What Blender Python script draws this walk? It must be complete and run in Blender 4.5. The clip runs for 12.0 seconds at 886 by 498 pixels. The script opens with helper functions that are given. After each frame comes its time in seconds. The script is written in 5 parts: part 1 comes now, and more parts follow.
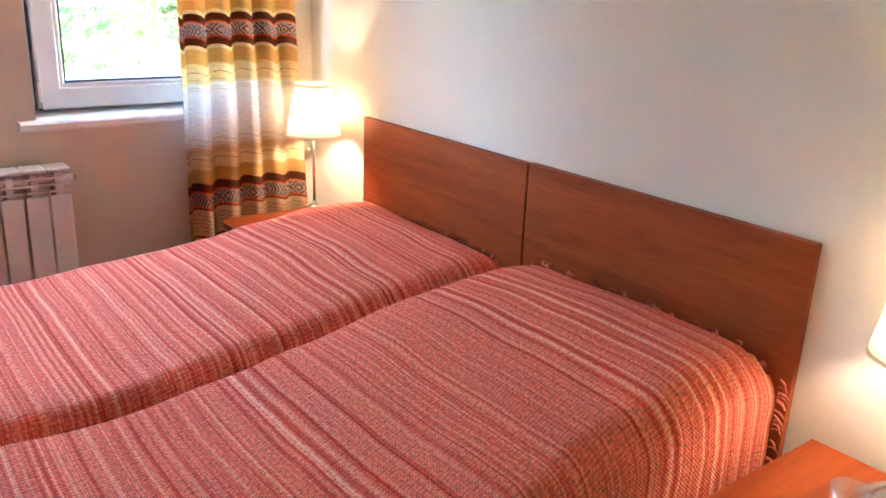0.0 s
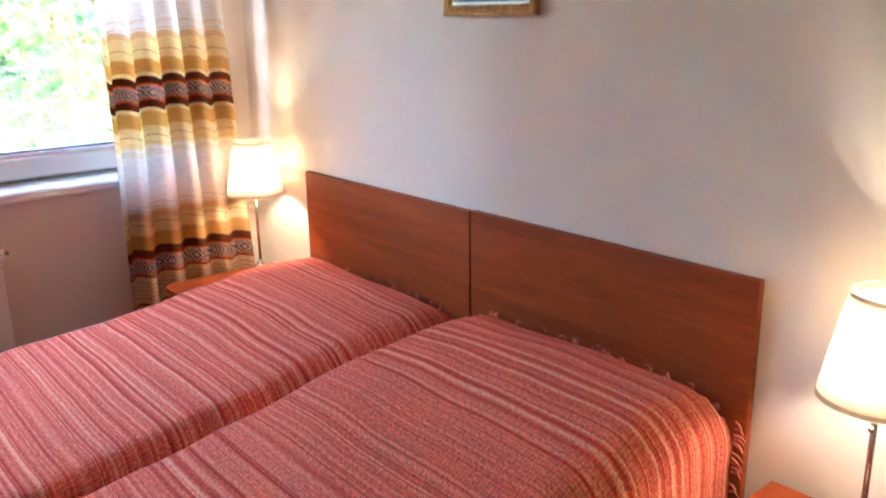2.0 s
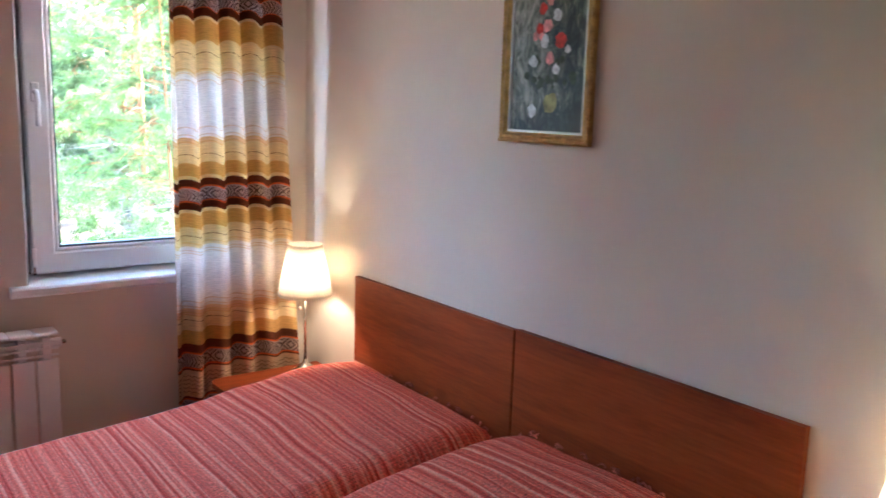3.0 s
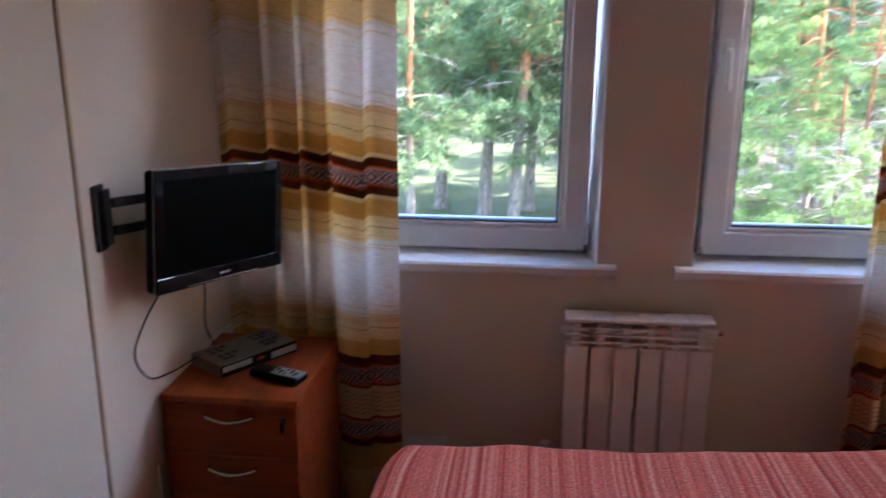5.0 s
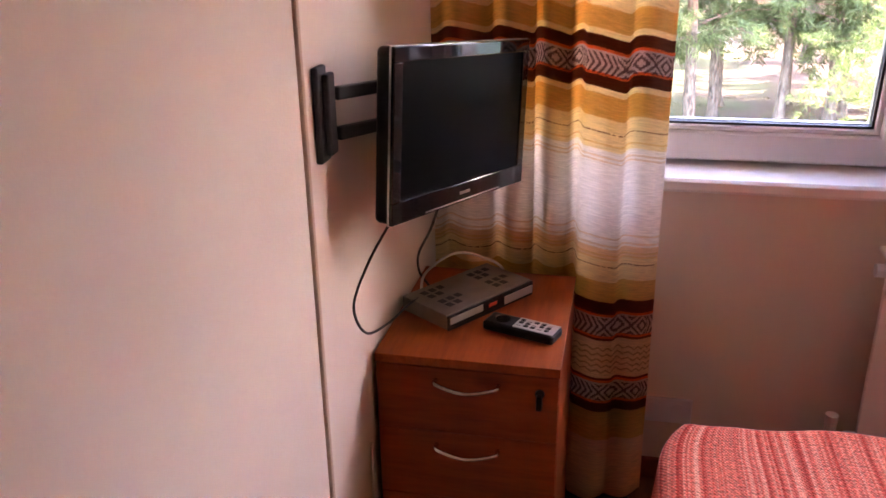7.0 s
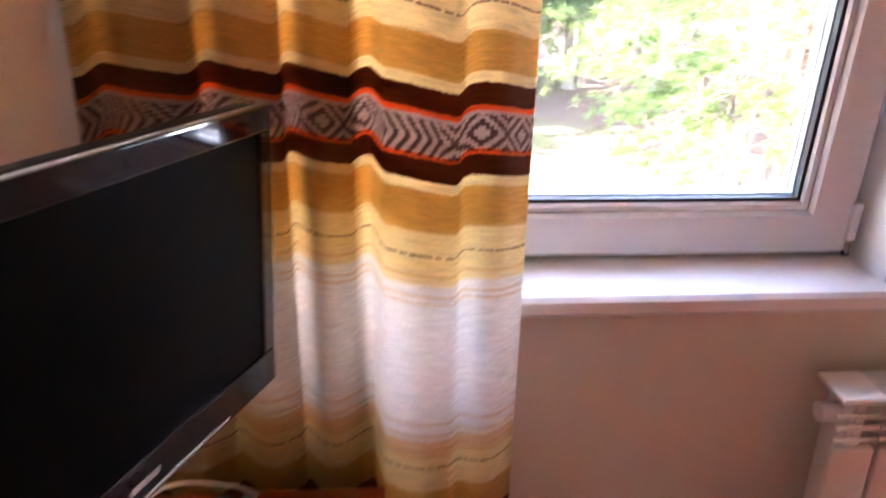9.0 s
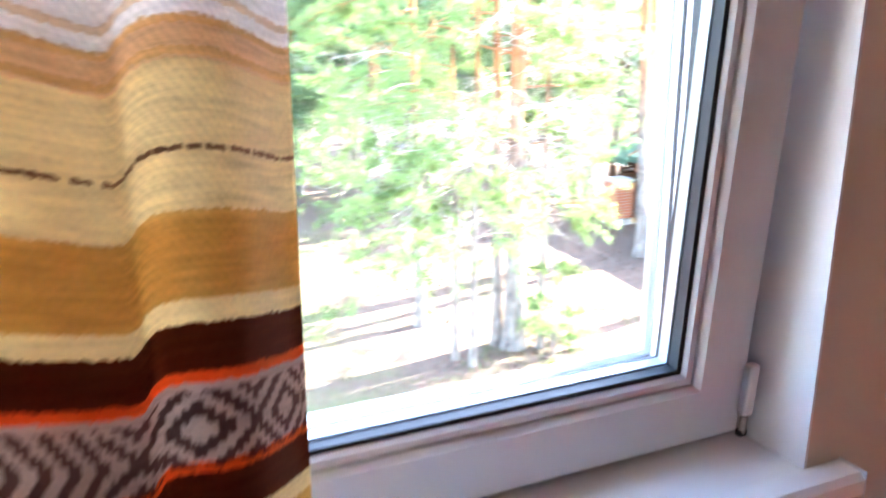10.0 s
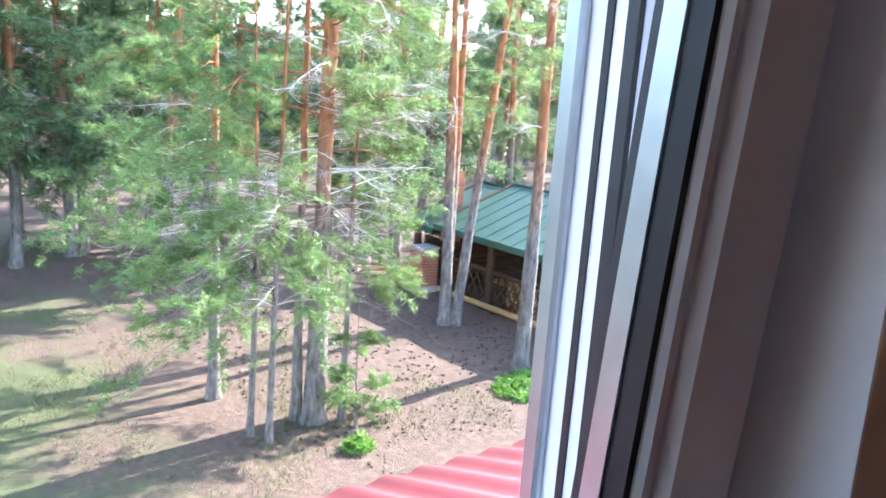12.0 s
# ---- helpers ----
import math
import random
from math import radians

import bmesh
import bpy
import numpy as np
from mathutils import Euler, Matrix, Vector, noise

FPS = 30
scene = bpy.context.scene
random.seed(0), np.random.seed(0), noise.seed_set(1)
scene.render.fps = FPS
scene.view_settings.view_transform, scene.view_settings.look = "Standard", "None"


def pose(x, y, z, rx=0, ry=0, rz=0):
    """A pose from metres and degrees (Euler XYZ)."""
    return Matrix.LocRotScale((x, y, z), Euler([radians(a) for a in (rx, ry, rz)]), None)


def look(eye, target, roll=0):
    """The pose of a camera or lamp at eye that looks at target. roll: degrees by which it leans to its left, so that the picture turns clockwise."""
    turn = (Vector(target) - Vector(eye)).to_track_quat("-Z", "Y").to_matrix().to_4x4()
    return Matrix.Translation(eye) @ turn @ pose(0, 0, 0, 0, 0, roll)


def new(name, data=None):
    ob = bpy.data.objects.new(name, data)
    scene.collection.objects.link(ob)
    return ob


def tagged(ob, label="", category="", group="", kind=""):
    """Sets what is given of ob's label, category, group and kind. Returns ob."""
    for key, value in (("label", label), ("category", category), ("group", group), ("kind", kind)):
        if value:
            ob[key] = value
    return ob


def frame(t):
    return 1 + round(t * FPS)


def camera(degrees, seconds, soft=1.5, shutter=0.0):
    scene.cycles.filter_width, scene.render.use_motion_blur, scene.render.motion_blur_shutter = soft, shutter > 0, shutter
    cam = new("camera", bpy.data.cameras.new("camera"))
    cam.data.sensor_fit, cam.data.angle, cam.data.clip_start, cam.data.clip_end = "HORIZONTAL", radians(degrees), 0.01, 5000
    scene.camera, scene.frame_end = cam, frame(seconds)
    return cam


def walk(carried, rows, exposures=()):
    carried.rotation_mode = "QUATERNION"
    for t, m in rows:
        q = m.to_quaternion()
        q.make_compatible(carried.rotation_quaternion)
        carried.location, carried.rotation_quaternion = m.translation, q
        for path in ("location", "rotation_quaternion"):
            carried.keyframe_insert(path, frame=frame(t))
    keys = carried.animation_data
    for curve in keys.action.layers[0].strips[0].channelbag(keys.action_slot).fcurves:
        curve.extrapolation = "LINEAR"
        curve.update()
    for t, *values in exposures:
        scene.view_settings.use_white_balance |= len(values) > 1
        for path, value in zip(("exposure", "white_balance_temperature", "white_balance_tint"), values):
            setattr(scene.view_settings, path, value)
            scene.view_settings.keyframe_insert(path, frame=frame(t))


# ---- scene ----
cam = camera(56.0, 12.0, shutter=0.4)
PATH = [
    (0, (-1.775, -3.214, 1.489), (-0.6, -1.722, 0.861), 2.4),
    (0.5, (-1.726, -3.216, 1.479), (-0.54, -1.751, 0.808), -0.7),
    (1, (-1.711, -3.224, 1.498), (-0.477, -1.783, 0.865), -2.6),
    (1.5, (-1.689, -3.207, 1.509), (-0.412, -1.8, 0.885), -0.2),
    (2, (-1.663, -3.207, 1.519), (-0.42, -1.737, 0.976), -0.8),
    (2.5, (-1.658, -3.234, 1.554), (-0.422, -1.701, 1.203), 1.3),
    (2.7, (-1.677, -3.244, 1.569), (-0.447, -1.7, 1.251), 1.4),
    (4.3, (-1.699, -2.837, 1.794), (-1.295, -0.952, 1.261), 0.5),
    (4.7, (-1.638, -2.739, 1.711), (-1.628, -0.795, 1.24), 0.3),
    (5.1, (-1.649, -2.66, 1.707), (-1.893, -0.753, 1.156), 0.2),
    (5.5, (-1.718, -2.549, 1.677), (-2.049, -0.663, 1.099), 1.2),
    (6, (-1.804, -2.408, 1.629), (-2.381, -0.587, 1.036), 0.8),
    (6.5, (-2.015, -2.283, 1.589), (-2.49, -0.456, 0.927), -0.2),
    (8.5, (-2.272, -1.487, 1.491), (-2.441, 0.322, 0.655), -0.2),
    (9, (-2.264, -1.182, 1.52), (-2.094, 0.645, 0.723), 1.4),
    (9.5, (-2.190, -0.920, 1.515), (-1.855, 0.931, 0.846), 0.9),
    (10, (-2.176, -0.631, 1.468), (-1.385, 1.119, 0.911), -0.2),
    (10.5, (-2.142, -0.492, 1.497), (-1.132, 1.164, 1.007), 0.41),
    (11, (-2.062, -0.442, 1.437), (-1.046, 1.227, 1.009), 0.5),
    (11.5, (-2.010, -0.340, 1.410), (-0.909, 1.281, 1.007), 2.42),
    (12, (-1.942, -0.228, 1.402), (-0.736, 1.320, 1.010), 4.34),
]
EXPOSURES = [(0.0, 6.08, 5750, 1), (1.0, 5.98, 5750, 6), (2.7, 5.48, 5500, 7), (4.3, 4.25, 5250, 8), (5.5, 4.25, 6200, 19), (6.7, 5.15, 7300, 36), (8.5, 5.5, 7800, 40), (9.0, 5.55, 7000, 25), (9.5, 5.6, 6400, 18),
             (10.0, 5.15, 6100, 12), (10.5, 4.65, 5900, 9), (11.0, 3.95, 5750, 9), (11.5, 3.68, 5750, 10), (12.0, 3.32, 5750, 11)]
walk(cam, [(t, look(eye, target, roll)) for t, eye, target, roll in PATH], EXPOSURES)

# ---- world and light ----
SUN = Vector((0.95, 0.13, 0.58)).normalized()
world = bpy.data.worlds.new("world")
scene.world = world
world.use_nodes = True
sky = world.node_tree.nodes.new("ShaderNodeTexSky")
sky.sky_type, sky.sun_disc = "NISHITA", False
sky.sun_elevation, sky.sun_rotation = math.asin(SUN.z), math.atan2(SUN.x, SUN.y)
background = world.node_tree.nodes["Background"]
background.inputs["Strength"].default_value = 0.15
world.node_tree.links.new(sky.outputs[0], background.inputs["Color"])
sun = new("sun", bpy.data.lights.new("sun", "SUN"))
sun.data.energy, sun.data.angle, sun.data.color = 3.1, radians(0.5), (1.0, 0.93, 0.82)
sun.matrix_world = look(SUN * 60, (0, 0, 0))


def bulb(place, watts):
    lamp = new("bulb_light", bpy.data.lights.new("bulb_light", "POINT"))
    lamp.data.energy, lamp.data.color, lamp.data.shadow_soft_size = watts * 0.5, (1.0, 0.78, 0.54), 0.03
    lamp.location = place


# ---- materials ----
def material(name, colour, rough=0.5, metal=0.0, vary=0.15, scale=8.0, bump=0.0, bump_scale=60.0, stretch=(1, 1, 1), translucent=0.0, coat=0.0, rand=0.0):
    """A surface with two scales of variation and fine relief."""
    m = bpy.data.materials.new(name)
    m.use_nodes = True
    n, l = m.node_tree.nodes, m.node_tree.links
    b = n["Principled BSDF"]
    b.inputs["Roughness"].default_value, b.inputs["Metallic"].default_value = rough, metal
    b.inputs["Coat Weight"].default_value = coat
    co = n.new("ShaderNodeTexCoord")
    mp = n.new("ShaderNodeMapping")
    mp.inputs["Scale"].default_value = stretch
    l.new(co.outputs["Object"], mp.inputs["Vector"])
    big = n.new("ShaderNodeTexNoise")
    big.inputs["Scale"].default_value, big.inputs["Detail"].default_value = scale, 6
    l.new(mp.outputs[0], big.inputs["Vector"])
    ramp = n.new("ShaderNodeMapRange")
    ramp.inputs["From Min"].default_value, ramp.inputs["From Max"].default_value = 0.3, 0.7
    ramp.inputs["To Min"].default_value, ramp.inputs["To Max"].default_value = 1 - vary, 1 + vary
    l.new(big.outputs["Fac"], ramp.inputs["Value"])
    val = ramp.outputs[0]
    if rand:
        oi = n.new("ShaderNodeNewGeometry")
        mr = n.new("ShaderNodeMapRange")
        mr.inputs["To Min"].default_value, mr.inputs["To Max"].default_value = 1 - rand, 1 + rand
        l.new(oi.outputs["Random Per Island"], mr.inputs["Value"])
        mu = n.new("ShaderNodeMath")
        mu.operation = "MULTIPLY"
        l.new(val, mu.inputs[0])
        l.new(mr.outputs[0], mu.inputs[1])
        val = mu.outputs[0]
    hsv = n.new("ShaderNodeHueSaturation")
    hsv.inputs["Color"].default_value = (*colour, 1)
    l.new(val, hsv.inputs["Value"])
    l.new(hsv.outputs[0], b.inputs["Base Color"])
    if bump:
        fine = n.new("ShaderNodeTexNoise")
        fine.inputs["Scale"].default_value, fine.inputs["Detail"].default_value = bump_scale, 4
        l.new(mp.outputs[0], fine.inputs["Vector"])
        bp = n.new("ShaderNodeBump")
        bp.inputs["Strength"].default_value, bp.inputs["Distance"].default_value = bump, 0.004
        l.new(fine.outputs["Fac"], bp.inputs["Height"])
        l.new(bp.outputs[0], b.inputs["Normal"])
    if translucent:
        tr = n.new("ShaderNodeBsdfTranslucent")
        mx = n.new("ShaderNodeMixShader")
        mx.inputs[0].default_value = translucent
        l.new(hsv.outputs[0], tr.inputs["Color"])
        l.new(b.outputs[0], mx.inputs[1])
        l.new(tr.outputs[0], mx.inputs[2])
        l.new(mx.outputs[0], n["Material Output"].inputs["Surface"])
    return m


def math_node(n, l, op, a, b=None, c=None):
    q = n.new("ShaderNodeMath")
    q.operation = op
    for i, v in enumerate((a, b, c)):
        if v is None:
            continue
        if isinstance(v, (int, float)):
            q.inputs[i].default_value = v
        else:
            l.new(v, q.inputs[i])
    return q.outputs[0]


def wood_material(name, dark, light, axis, rough=0.35):
    m = bpy.data.materials.new(name)
    m.use_nodes = True
    n, l = m.node_tree.nodes, m.node_tree.links
    b = n["Principled BSDF"]
    b.inputs["Roughness"].default_value = rough
    b.inputs["Specular IOR Level"].default_value = 0.18
    co = n.new("ShaderNodeTexCoord")
    mp = n.new("ShaderNodeMapping")
    st = [9.0, 9.0, 9.0]
    st["xyz".index(axis)] = 0.9
    mp.inputs["Scale"].default_value = st
    l.new(co.outputs["Object"], mp.inputs["Vector"])
    warp = n.new("ShaderNodeTexNoise")
    warp.inputs["Scale"].default_value, warp.inputs["Detail"].default_value, warp.inputs["Distortion"].default_value = 1.6, 8, 0.8
    l.new(mp.outputs[0], warp.inputs["Vector"])
    fine = n.new("ShaderNodeTexNoise")
    fine.inputs["Scale"].default_value, fine.inputs["Detail"].default_value = 14, 5
    l.new(mp.outputs[0], fine.inputs["Vector"])
    knots = n.new("ShaderNodeTexVoronoi")
    knots.inputs["Scale"].default_value = 5.5
    mk = n.new("ShaderNodeMapping")
    ks = [1.0, 1.0, 1.0]
    ks["xyz".index(axis)] = 0.55
    mk.inputs["Scale"].default_value = ks
    l.new(co.outputs["Object"], mk.inputs["Vector"])
    l.new(mk.outputs[0], knots.inputs["Vector"])
    kn = n.new("ShaderNodeMapRange")
    kn.inputs["From Min"].default_value, kn.inputs["From Max"].default_value = 0.02, 0.16
    kn.inputs["To Min"].default_value, kn.inputs["To Max"].default_value = 0.35, 0.0
    l.new(knots.outputs["Distance"], kn.inputs["Value"])
    f = math_node(n, l, "MULTIPLY_ADD", fine.outputs["Fac"], 0.35, math_node(n, l, "MULTIPLY", warp.outputs["Fac"], 0.8))
    f = math_node(n, l, "SUBTRACT", f, kn.outputs[0])
    r = n.new("ShaderNodeValToRGB")
    r.color_ramp.elements[0].position, r.color_ramp.elements[0].color = 0.3, (*dark, 1)
    r.color_ramp.elements[1].position, r.color_ramp.elements[1].color = 0.75, (*light, 1)
    l.new(f, r.inputs[0])
    l.new(r.outputs[0], b.inputs["Base Color"])
    bp = n.new("ShaderNodeBump")
    bp.inputs["Strength"].default_value, bp.inputs["Distance"].default_value = 0.05, 0.002
    l.new(fine.outputs["Fac"], bp.inputs["Height"])
    l.new(bp.outputs[0], b.inputs["Normal"])
    return m


def blanket_material():
    """Hand-woven cotton: stripes of varied width across the bed, on a coarse weave."""
    m = bpy.data.materials.new("woven_blanket")
    m.use_nodes = True
    n, l = m.node_tree.nodes, m.node_tree.links
    b = n["Principled BSDF"]
    b.inputs["Roughness"].default_value = 0.95
    b.inputs["Sheen Weight"].default_value = 0.02
    b.inputs["Sheen Roughness"].default_value = 0.6
    b.inputs["Specular IOR Level"].default_value = 0.1
    uv = n.new("ShaderNodeUVMap")
    uv.uv_map = "cloth"
    sep = n.new("ShaderNodeSeparateXYZ")
    l.new(uv.outputs[0], sep.inputs[0])
    u, v = sep.outputs["X"], sep.outputs["Y"]
    wide = n.new("ShaderNodeTexNoise")
    wide.noise_dimensions = "1D"
    wide.inputs["Scale"].default_value, wide.inputs["Detail"].default_value, wide.inputs["Roughness"].default_value = 56, 3, 0.75
    l.new(u, wide.inputs["W"])
    r = n.new("ShaderNodeValToRGB")
    stops = [(0.30, (0.50, 0.048, 0.026)), (0.41, (0.63, 0.105, 0.062)), (0.50, (0.71, 0.165, 0.105)), (0.59, (0.77, 0.24, 0.155)), (0.70, (0.86, 0.40, 0.27))]
    r.color_ramp.elements[0].position, r.color_ramp.elements[0].color = stops[0][0], (*stops[0][1], 1)
    r.color_ramp.elements[1].position, r.color_ramp.elements[1].color = stops[-1][0], (*stops[-1][1], 1)
    for p, c in stops[1:-1]:
        r.color_ramp.elements.new(p).color = (*c, 1)
    l.new(wide.outputs["Fac"], r.inputs[0])
    # coarse threads both ways
    tu = math_node(n, l, "SINE", math_node(n, l, "MULTIPLY", u, 780.0))
    tv = math_node(n, l, "SINE", math_node(n, l, "MULTIPLY", v, 620.0))
    weave = math_node(n, l, "MULTIPLY", tu, tv)
    fl = n.new("ShaderNodeTexNoise")
    fl.inputs["Scale"].default_value, fl.inputs["Detail"].default_value = 115, 5
    l.new(uv.outputs[0], fl.inputs["Vector"])
    mottle = math_node(n, l, "MULTIPLY_ADD", fl.outputs["Fac"], 2.1, 0.12)
    mottle = math_node(n, l, "MULTIPLY_ADD", weave, 0.22, math_node(n, l, "MULTIPLY_ADD", tv, 0.13, mottle))
    mix = n.new("ShaderNodeHueSaturation")
    l.new(r.outputs[0], mix.inputs["Color"])
    l.new(mottle, mix.inputs["Value"])
    l.new(mix.outputs[0], b.inputs["Base Color"])
    bp = n.new("ShaderNodeBump")
    bp.inputs["Strength"].default_value, bp.inputs["Distance"].default_value = 0.9, 0.004
    l.new(math_node(n, l, "MULTIPLY_ADD", weave, 0.3, fl.outputs["Fac"]), bp.inputs["Height"])
    l.new(bp.outputs[0], b.inputs["Normal"])
    return m


CREAM, WHITE, GOLD, TAN, BROWN, ORANGE, GREY = (0.84, 0.69, 0.42), (0.87, 0.82, 0.76), (0.68, 0.43, 0.16), (0.79, 0.57, 0.36), (0.17, 0.052, 0.022), (0.78, 0.17, 0.045), (0.60, 0.46, 0.39)
BANDS = [(0.00, TAN), (0.25, GOLD), (0.335, BROWN), (0.367, ORANGE), (0.372, GREY), (0.425, ORANGE), (0.430, BROWN), (0.438, TAN), (0.546, BROWN), (0.556, ORANGE),
         (0.561, GREY), (0.618, ORANGE), (0.623, BROWN), (0.655, GOLD), (0.71, CREAM), (0.77, TAN), (0.80, WHITE), (1.04, CREAM), (1.115, GOLD), (1.175, CREAM), (1.187, BROWN), (1.212, ORANGE),
         (1.218, GREY), (1.268, ORANGE), (1.274, BROWN), (1.303, CREAM), (1.312, GOLD), (1.362, CREAM), (1.435, TAN), (1.455, WHITE), (1.70, CREAM)]
UPPER = [(0.00, CREAM), (0.02, CREAM), (0.08, GOLD), (0.155, CREAM), (0.165, BROWN), (0.195, ORANGE), (0.20, GREY), (0.25, ORANGE), (0.255, BROWN), (0.29, GOLD), (0.36, CREAM), (0.43, TAN), (0.45, WHITE), (0.68, CREAM)]


def curtain_material():
    m = bpy.data.materials.new("woven_curtain")
    m.use_nodes = True
    n, l = m.node_tree.nodes, m.node_tree.links
    b = n["Principled BSDF"]
    b.inputs["Roughness"].default_value = 0.9
    b.inputs["Specular IOR Level"].default_value = 0.15
    uv = n.new("ShaderNodeUVMap")
    uv.uv_map = "cloth"
    sep = n.new("ShaderNodeSeparateXYZ")
    l.new(uv.outputs[0], sep.inputs[0])
    s, z = sep.outputs["X"], sep.outputs["Y"]
    fine = n.new("ShaderNodeTexNoise")
    fine.inputs["Scale"].default_value, fine.inputs["Detail"].default_value = 260, 3
    l.new(uv.outputs[0], fine.inputs["Vector"])
    zj = math_node(n, l, "MULTIPLY_ADD", math_node(n, l, "SUBTRACT", fine.outputs["Fac"], 0.5), 0.006, z)

    def ramp(stops, z0, z1):
        r = n.new("ShaderNodeValToRGB")
        r.color_ramp.interpolation = "CONSTANT"
        e = r.color_ramp.elements
        e[0].position, e[0].color = 0.0, (*stops[0][1], 1)
        e[1].position, e[1].color = 1.0, (*stops[-1][1], 1)
        for p, c in stops[1:]:
            e.new(p / (z1 - z0)).color = (*c, 1)
        l.new(math_node(n, l, "MULTIPLY_ADD", zj, 1 / (z1 - z0), -z0 / (z1 - z0)), r.inputs[0])
        return r.outputs[0]

    low = ramp(BANDS, 0.0, 1.74)
    high = ramp(UPPER, 1.74, 2.6)
    up = n.new("ShaderNodeMixRGB")
    l.new(math_node(n, l, "GREATER_THAN", zj, 1.74), up.inputs[0])
    l.new(low, up.inputs[1])
    l.new(high, up.inputs[2])
    col = up.outputs[0]

    def over(base, mask, colour):
        q = n.new("ShaderNodeMixRGB")
        l.new(mask, q.inputs[0])
        l.new(base, q.inputs[1])
        q.inputs[2].default_value = (*colour, 1)
        return q.outputs[0]

    # thin woven lines, some of them dashed
    dash = n.new("ShaderNodeTexNoise")
    dash.noise_dimensions = "1D"
    dash.inputs["Scale"].default_value = 110
    l.new(s, dash.inputs["W"])
    on = math_node(n, l, "GREATER_THAN", dash.outputs["Fac"], 0.38)
    for h in (0.755, 1.088, 1.398, 1.776, 2.11):
        near = math_node(n, l, "LESS_THAN", math_node(n, l, "ABSOLUTE", math_node(n, l, "SUBTRACT", zj, h)), 0.0014)
        col = over(col, math_node(n, l, "MULTIPLY", math_node(n, l, "MULTIPLY", near, on), 0.8), (0.16, 0.04, 0.03))
    for h in (0.775, 0.785, 0.81, 0.83, 1.02, 1.03, 1.06, 1.445, 1.46, 1.472, 1.50, 1.675, 1.70, 1.715):
        near = math_node(n, l, "LESS_THAN", math_node(n, l, "ABSOLUTE", math_node(n, l, "SUBTRACT", zj, h)), 0.0022)
        col = over(col, math_node(n, l, "MULTIPLY", near, 0.55), GOLD)
    # stepped diamonds and zigzags in the grey bands
    for lo, hi in ((0.372, 0.425), (0.561, 0.618), (1.218, 1.268), (1.94, 1.99)):
        zz = math_node(n, l, "MULTIPLY_ADD", zj, 1 / (hi - lo), -lo / (hi - lo))
        inside = math_node(n, l, "MULTIPLY", math_node(n, l, "GREATER_THAN", zz, 0.04), math_node(n, l, "LESS_THAN", zz, 0.96))
        q = math_node(n, l, "SNAP", math_node(n, l, "ABSOLUTE", math_node(n, l, "SUBTRACT", zz, 0.5)), 0.085)
        cell = math_node(n, l, "MULTIPLY", s, 1 / 0.075)
        f = math_node(n, l, "ABSOLUTE", math_node(n, l, "SUBTRACT", math_node(n, l, "FRACT", cell), 0.5))
        d = math_node(n, l, "ADD", f, math_node(n, l, "MULTIPLY", q, 0.9))
        rings = math_node(n, l, "GREATER_THAN", math_node(n, l, "FRACT", math_node(n, l, "MULTIPLY", d, 3.6)), 0.5)
        zig = math_node(n, l, "GREATER_THAN", math_node(n, l, "FRACT", math_node(n, l, "ADD", math_node(n, l, "MULTIPLY", s, 70.0), math_node(n, l, "MULTIPLY", q, 2.4))), 0.52)
        which = math_node(n, l, "GREATER_THAN", math_node(n, l, "FRACT", math_node(n, l, "MULTIPLY", s, 1 / 0.27)), 0.42)
        pick = math_node(n, l, "ADD", math_node(n, l, "MULTIPLY", which, rings), math_node(n, l, "MULTIPLY", math_node(n, l, "SUBTRACT", 1.0, which), zig))
        col = over(col, math_node(n, l, "MULTIPLY", math_node(n, l, "MULTIPLY", pick, inside), 0.85), (0.10, 0.045, 0.04))
    # rows of small chevrons between the two lowest bands
    row = math_node(n, l, "MULTIPLY", math_node(n, l, "GREATER_THAN", zj, 0.45), math_node(n, l, "LESS_THAN", zj, 0.535))
    peak = math_node(n, l, "ABSOLUTE", math_node(n, l, "SUBTRACT", math_node(n, l, "FRACT", math_node(n, l, "MULTIPLY", s, 34.0)), 0.5))
    chev = math_node(n, l, "GREATER_THAN", math_node(n, l, "FRACT", math_node(n, l, "MULTIPLY_ADD", zj, 62.0, peak)), 0.70)
    col = over(col, math_node(n, l, "MULTIPLY", math_node(n, l, "MULTIPLY", row, chev), 0.6), (0.30, 0.12, 0.07))
    mot = n.new("ShaderNodeHueSaturation")
    streak = n.new("ShaderNodeTexNoise")
    streak.inputs["Scale"].default_value, streak.inputs["Detail"].default_value = 1.0, 5
    sm = n.new("ShaderNodeMapping")
    sm.inputs["Scale"].default_value = (25, 260, 1)
    l.new(uv.outputs[0], sm.inputs["Vector"])
    l.new(sm.outputs[0], streak.inputs["Vector"])
    # diagonal twill
    twill = math_node(n, l, "SINE", math_node(n, l, "MULTIPLY", math_node(n, l, "ADD", s, math_node(n, l, "MULTIPLY", z, 0.8)), 1150.0))
    grain = math_node(n, l, "ADD", math_node(n, l, "MULTIPLY_ADD", fine.outputs["Fac"], 0.35, 0.42), math_node(n, l, "MULTIPLY", streak.outputs["Fac"], 0.78))
    l.new(math_node(n, l, "MULTIPLY_ADD", twill, 0.055, grain), mot.inputs["Value"])
    l.new(col, mot.inputs["Color"])
    l.new(mot.outputs[0], b.inputs["Base Color"])
    bp = n.new("ShaderNodeBump")
    bp.inputs["Strength"].default_value, bp.inputs["Distance"].default_value = 0.25, 0.002
    l.new(fine.outputs["Fac"], bp.inputs["Height"])
    l.new(bp.outputs[0], b.inputs["Normal"])
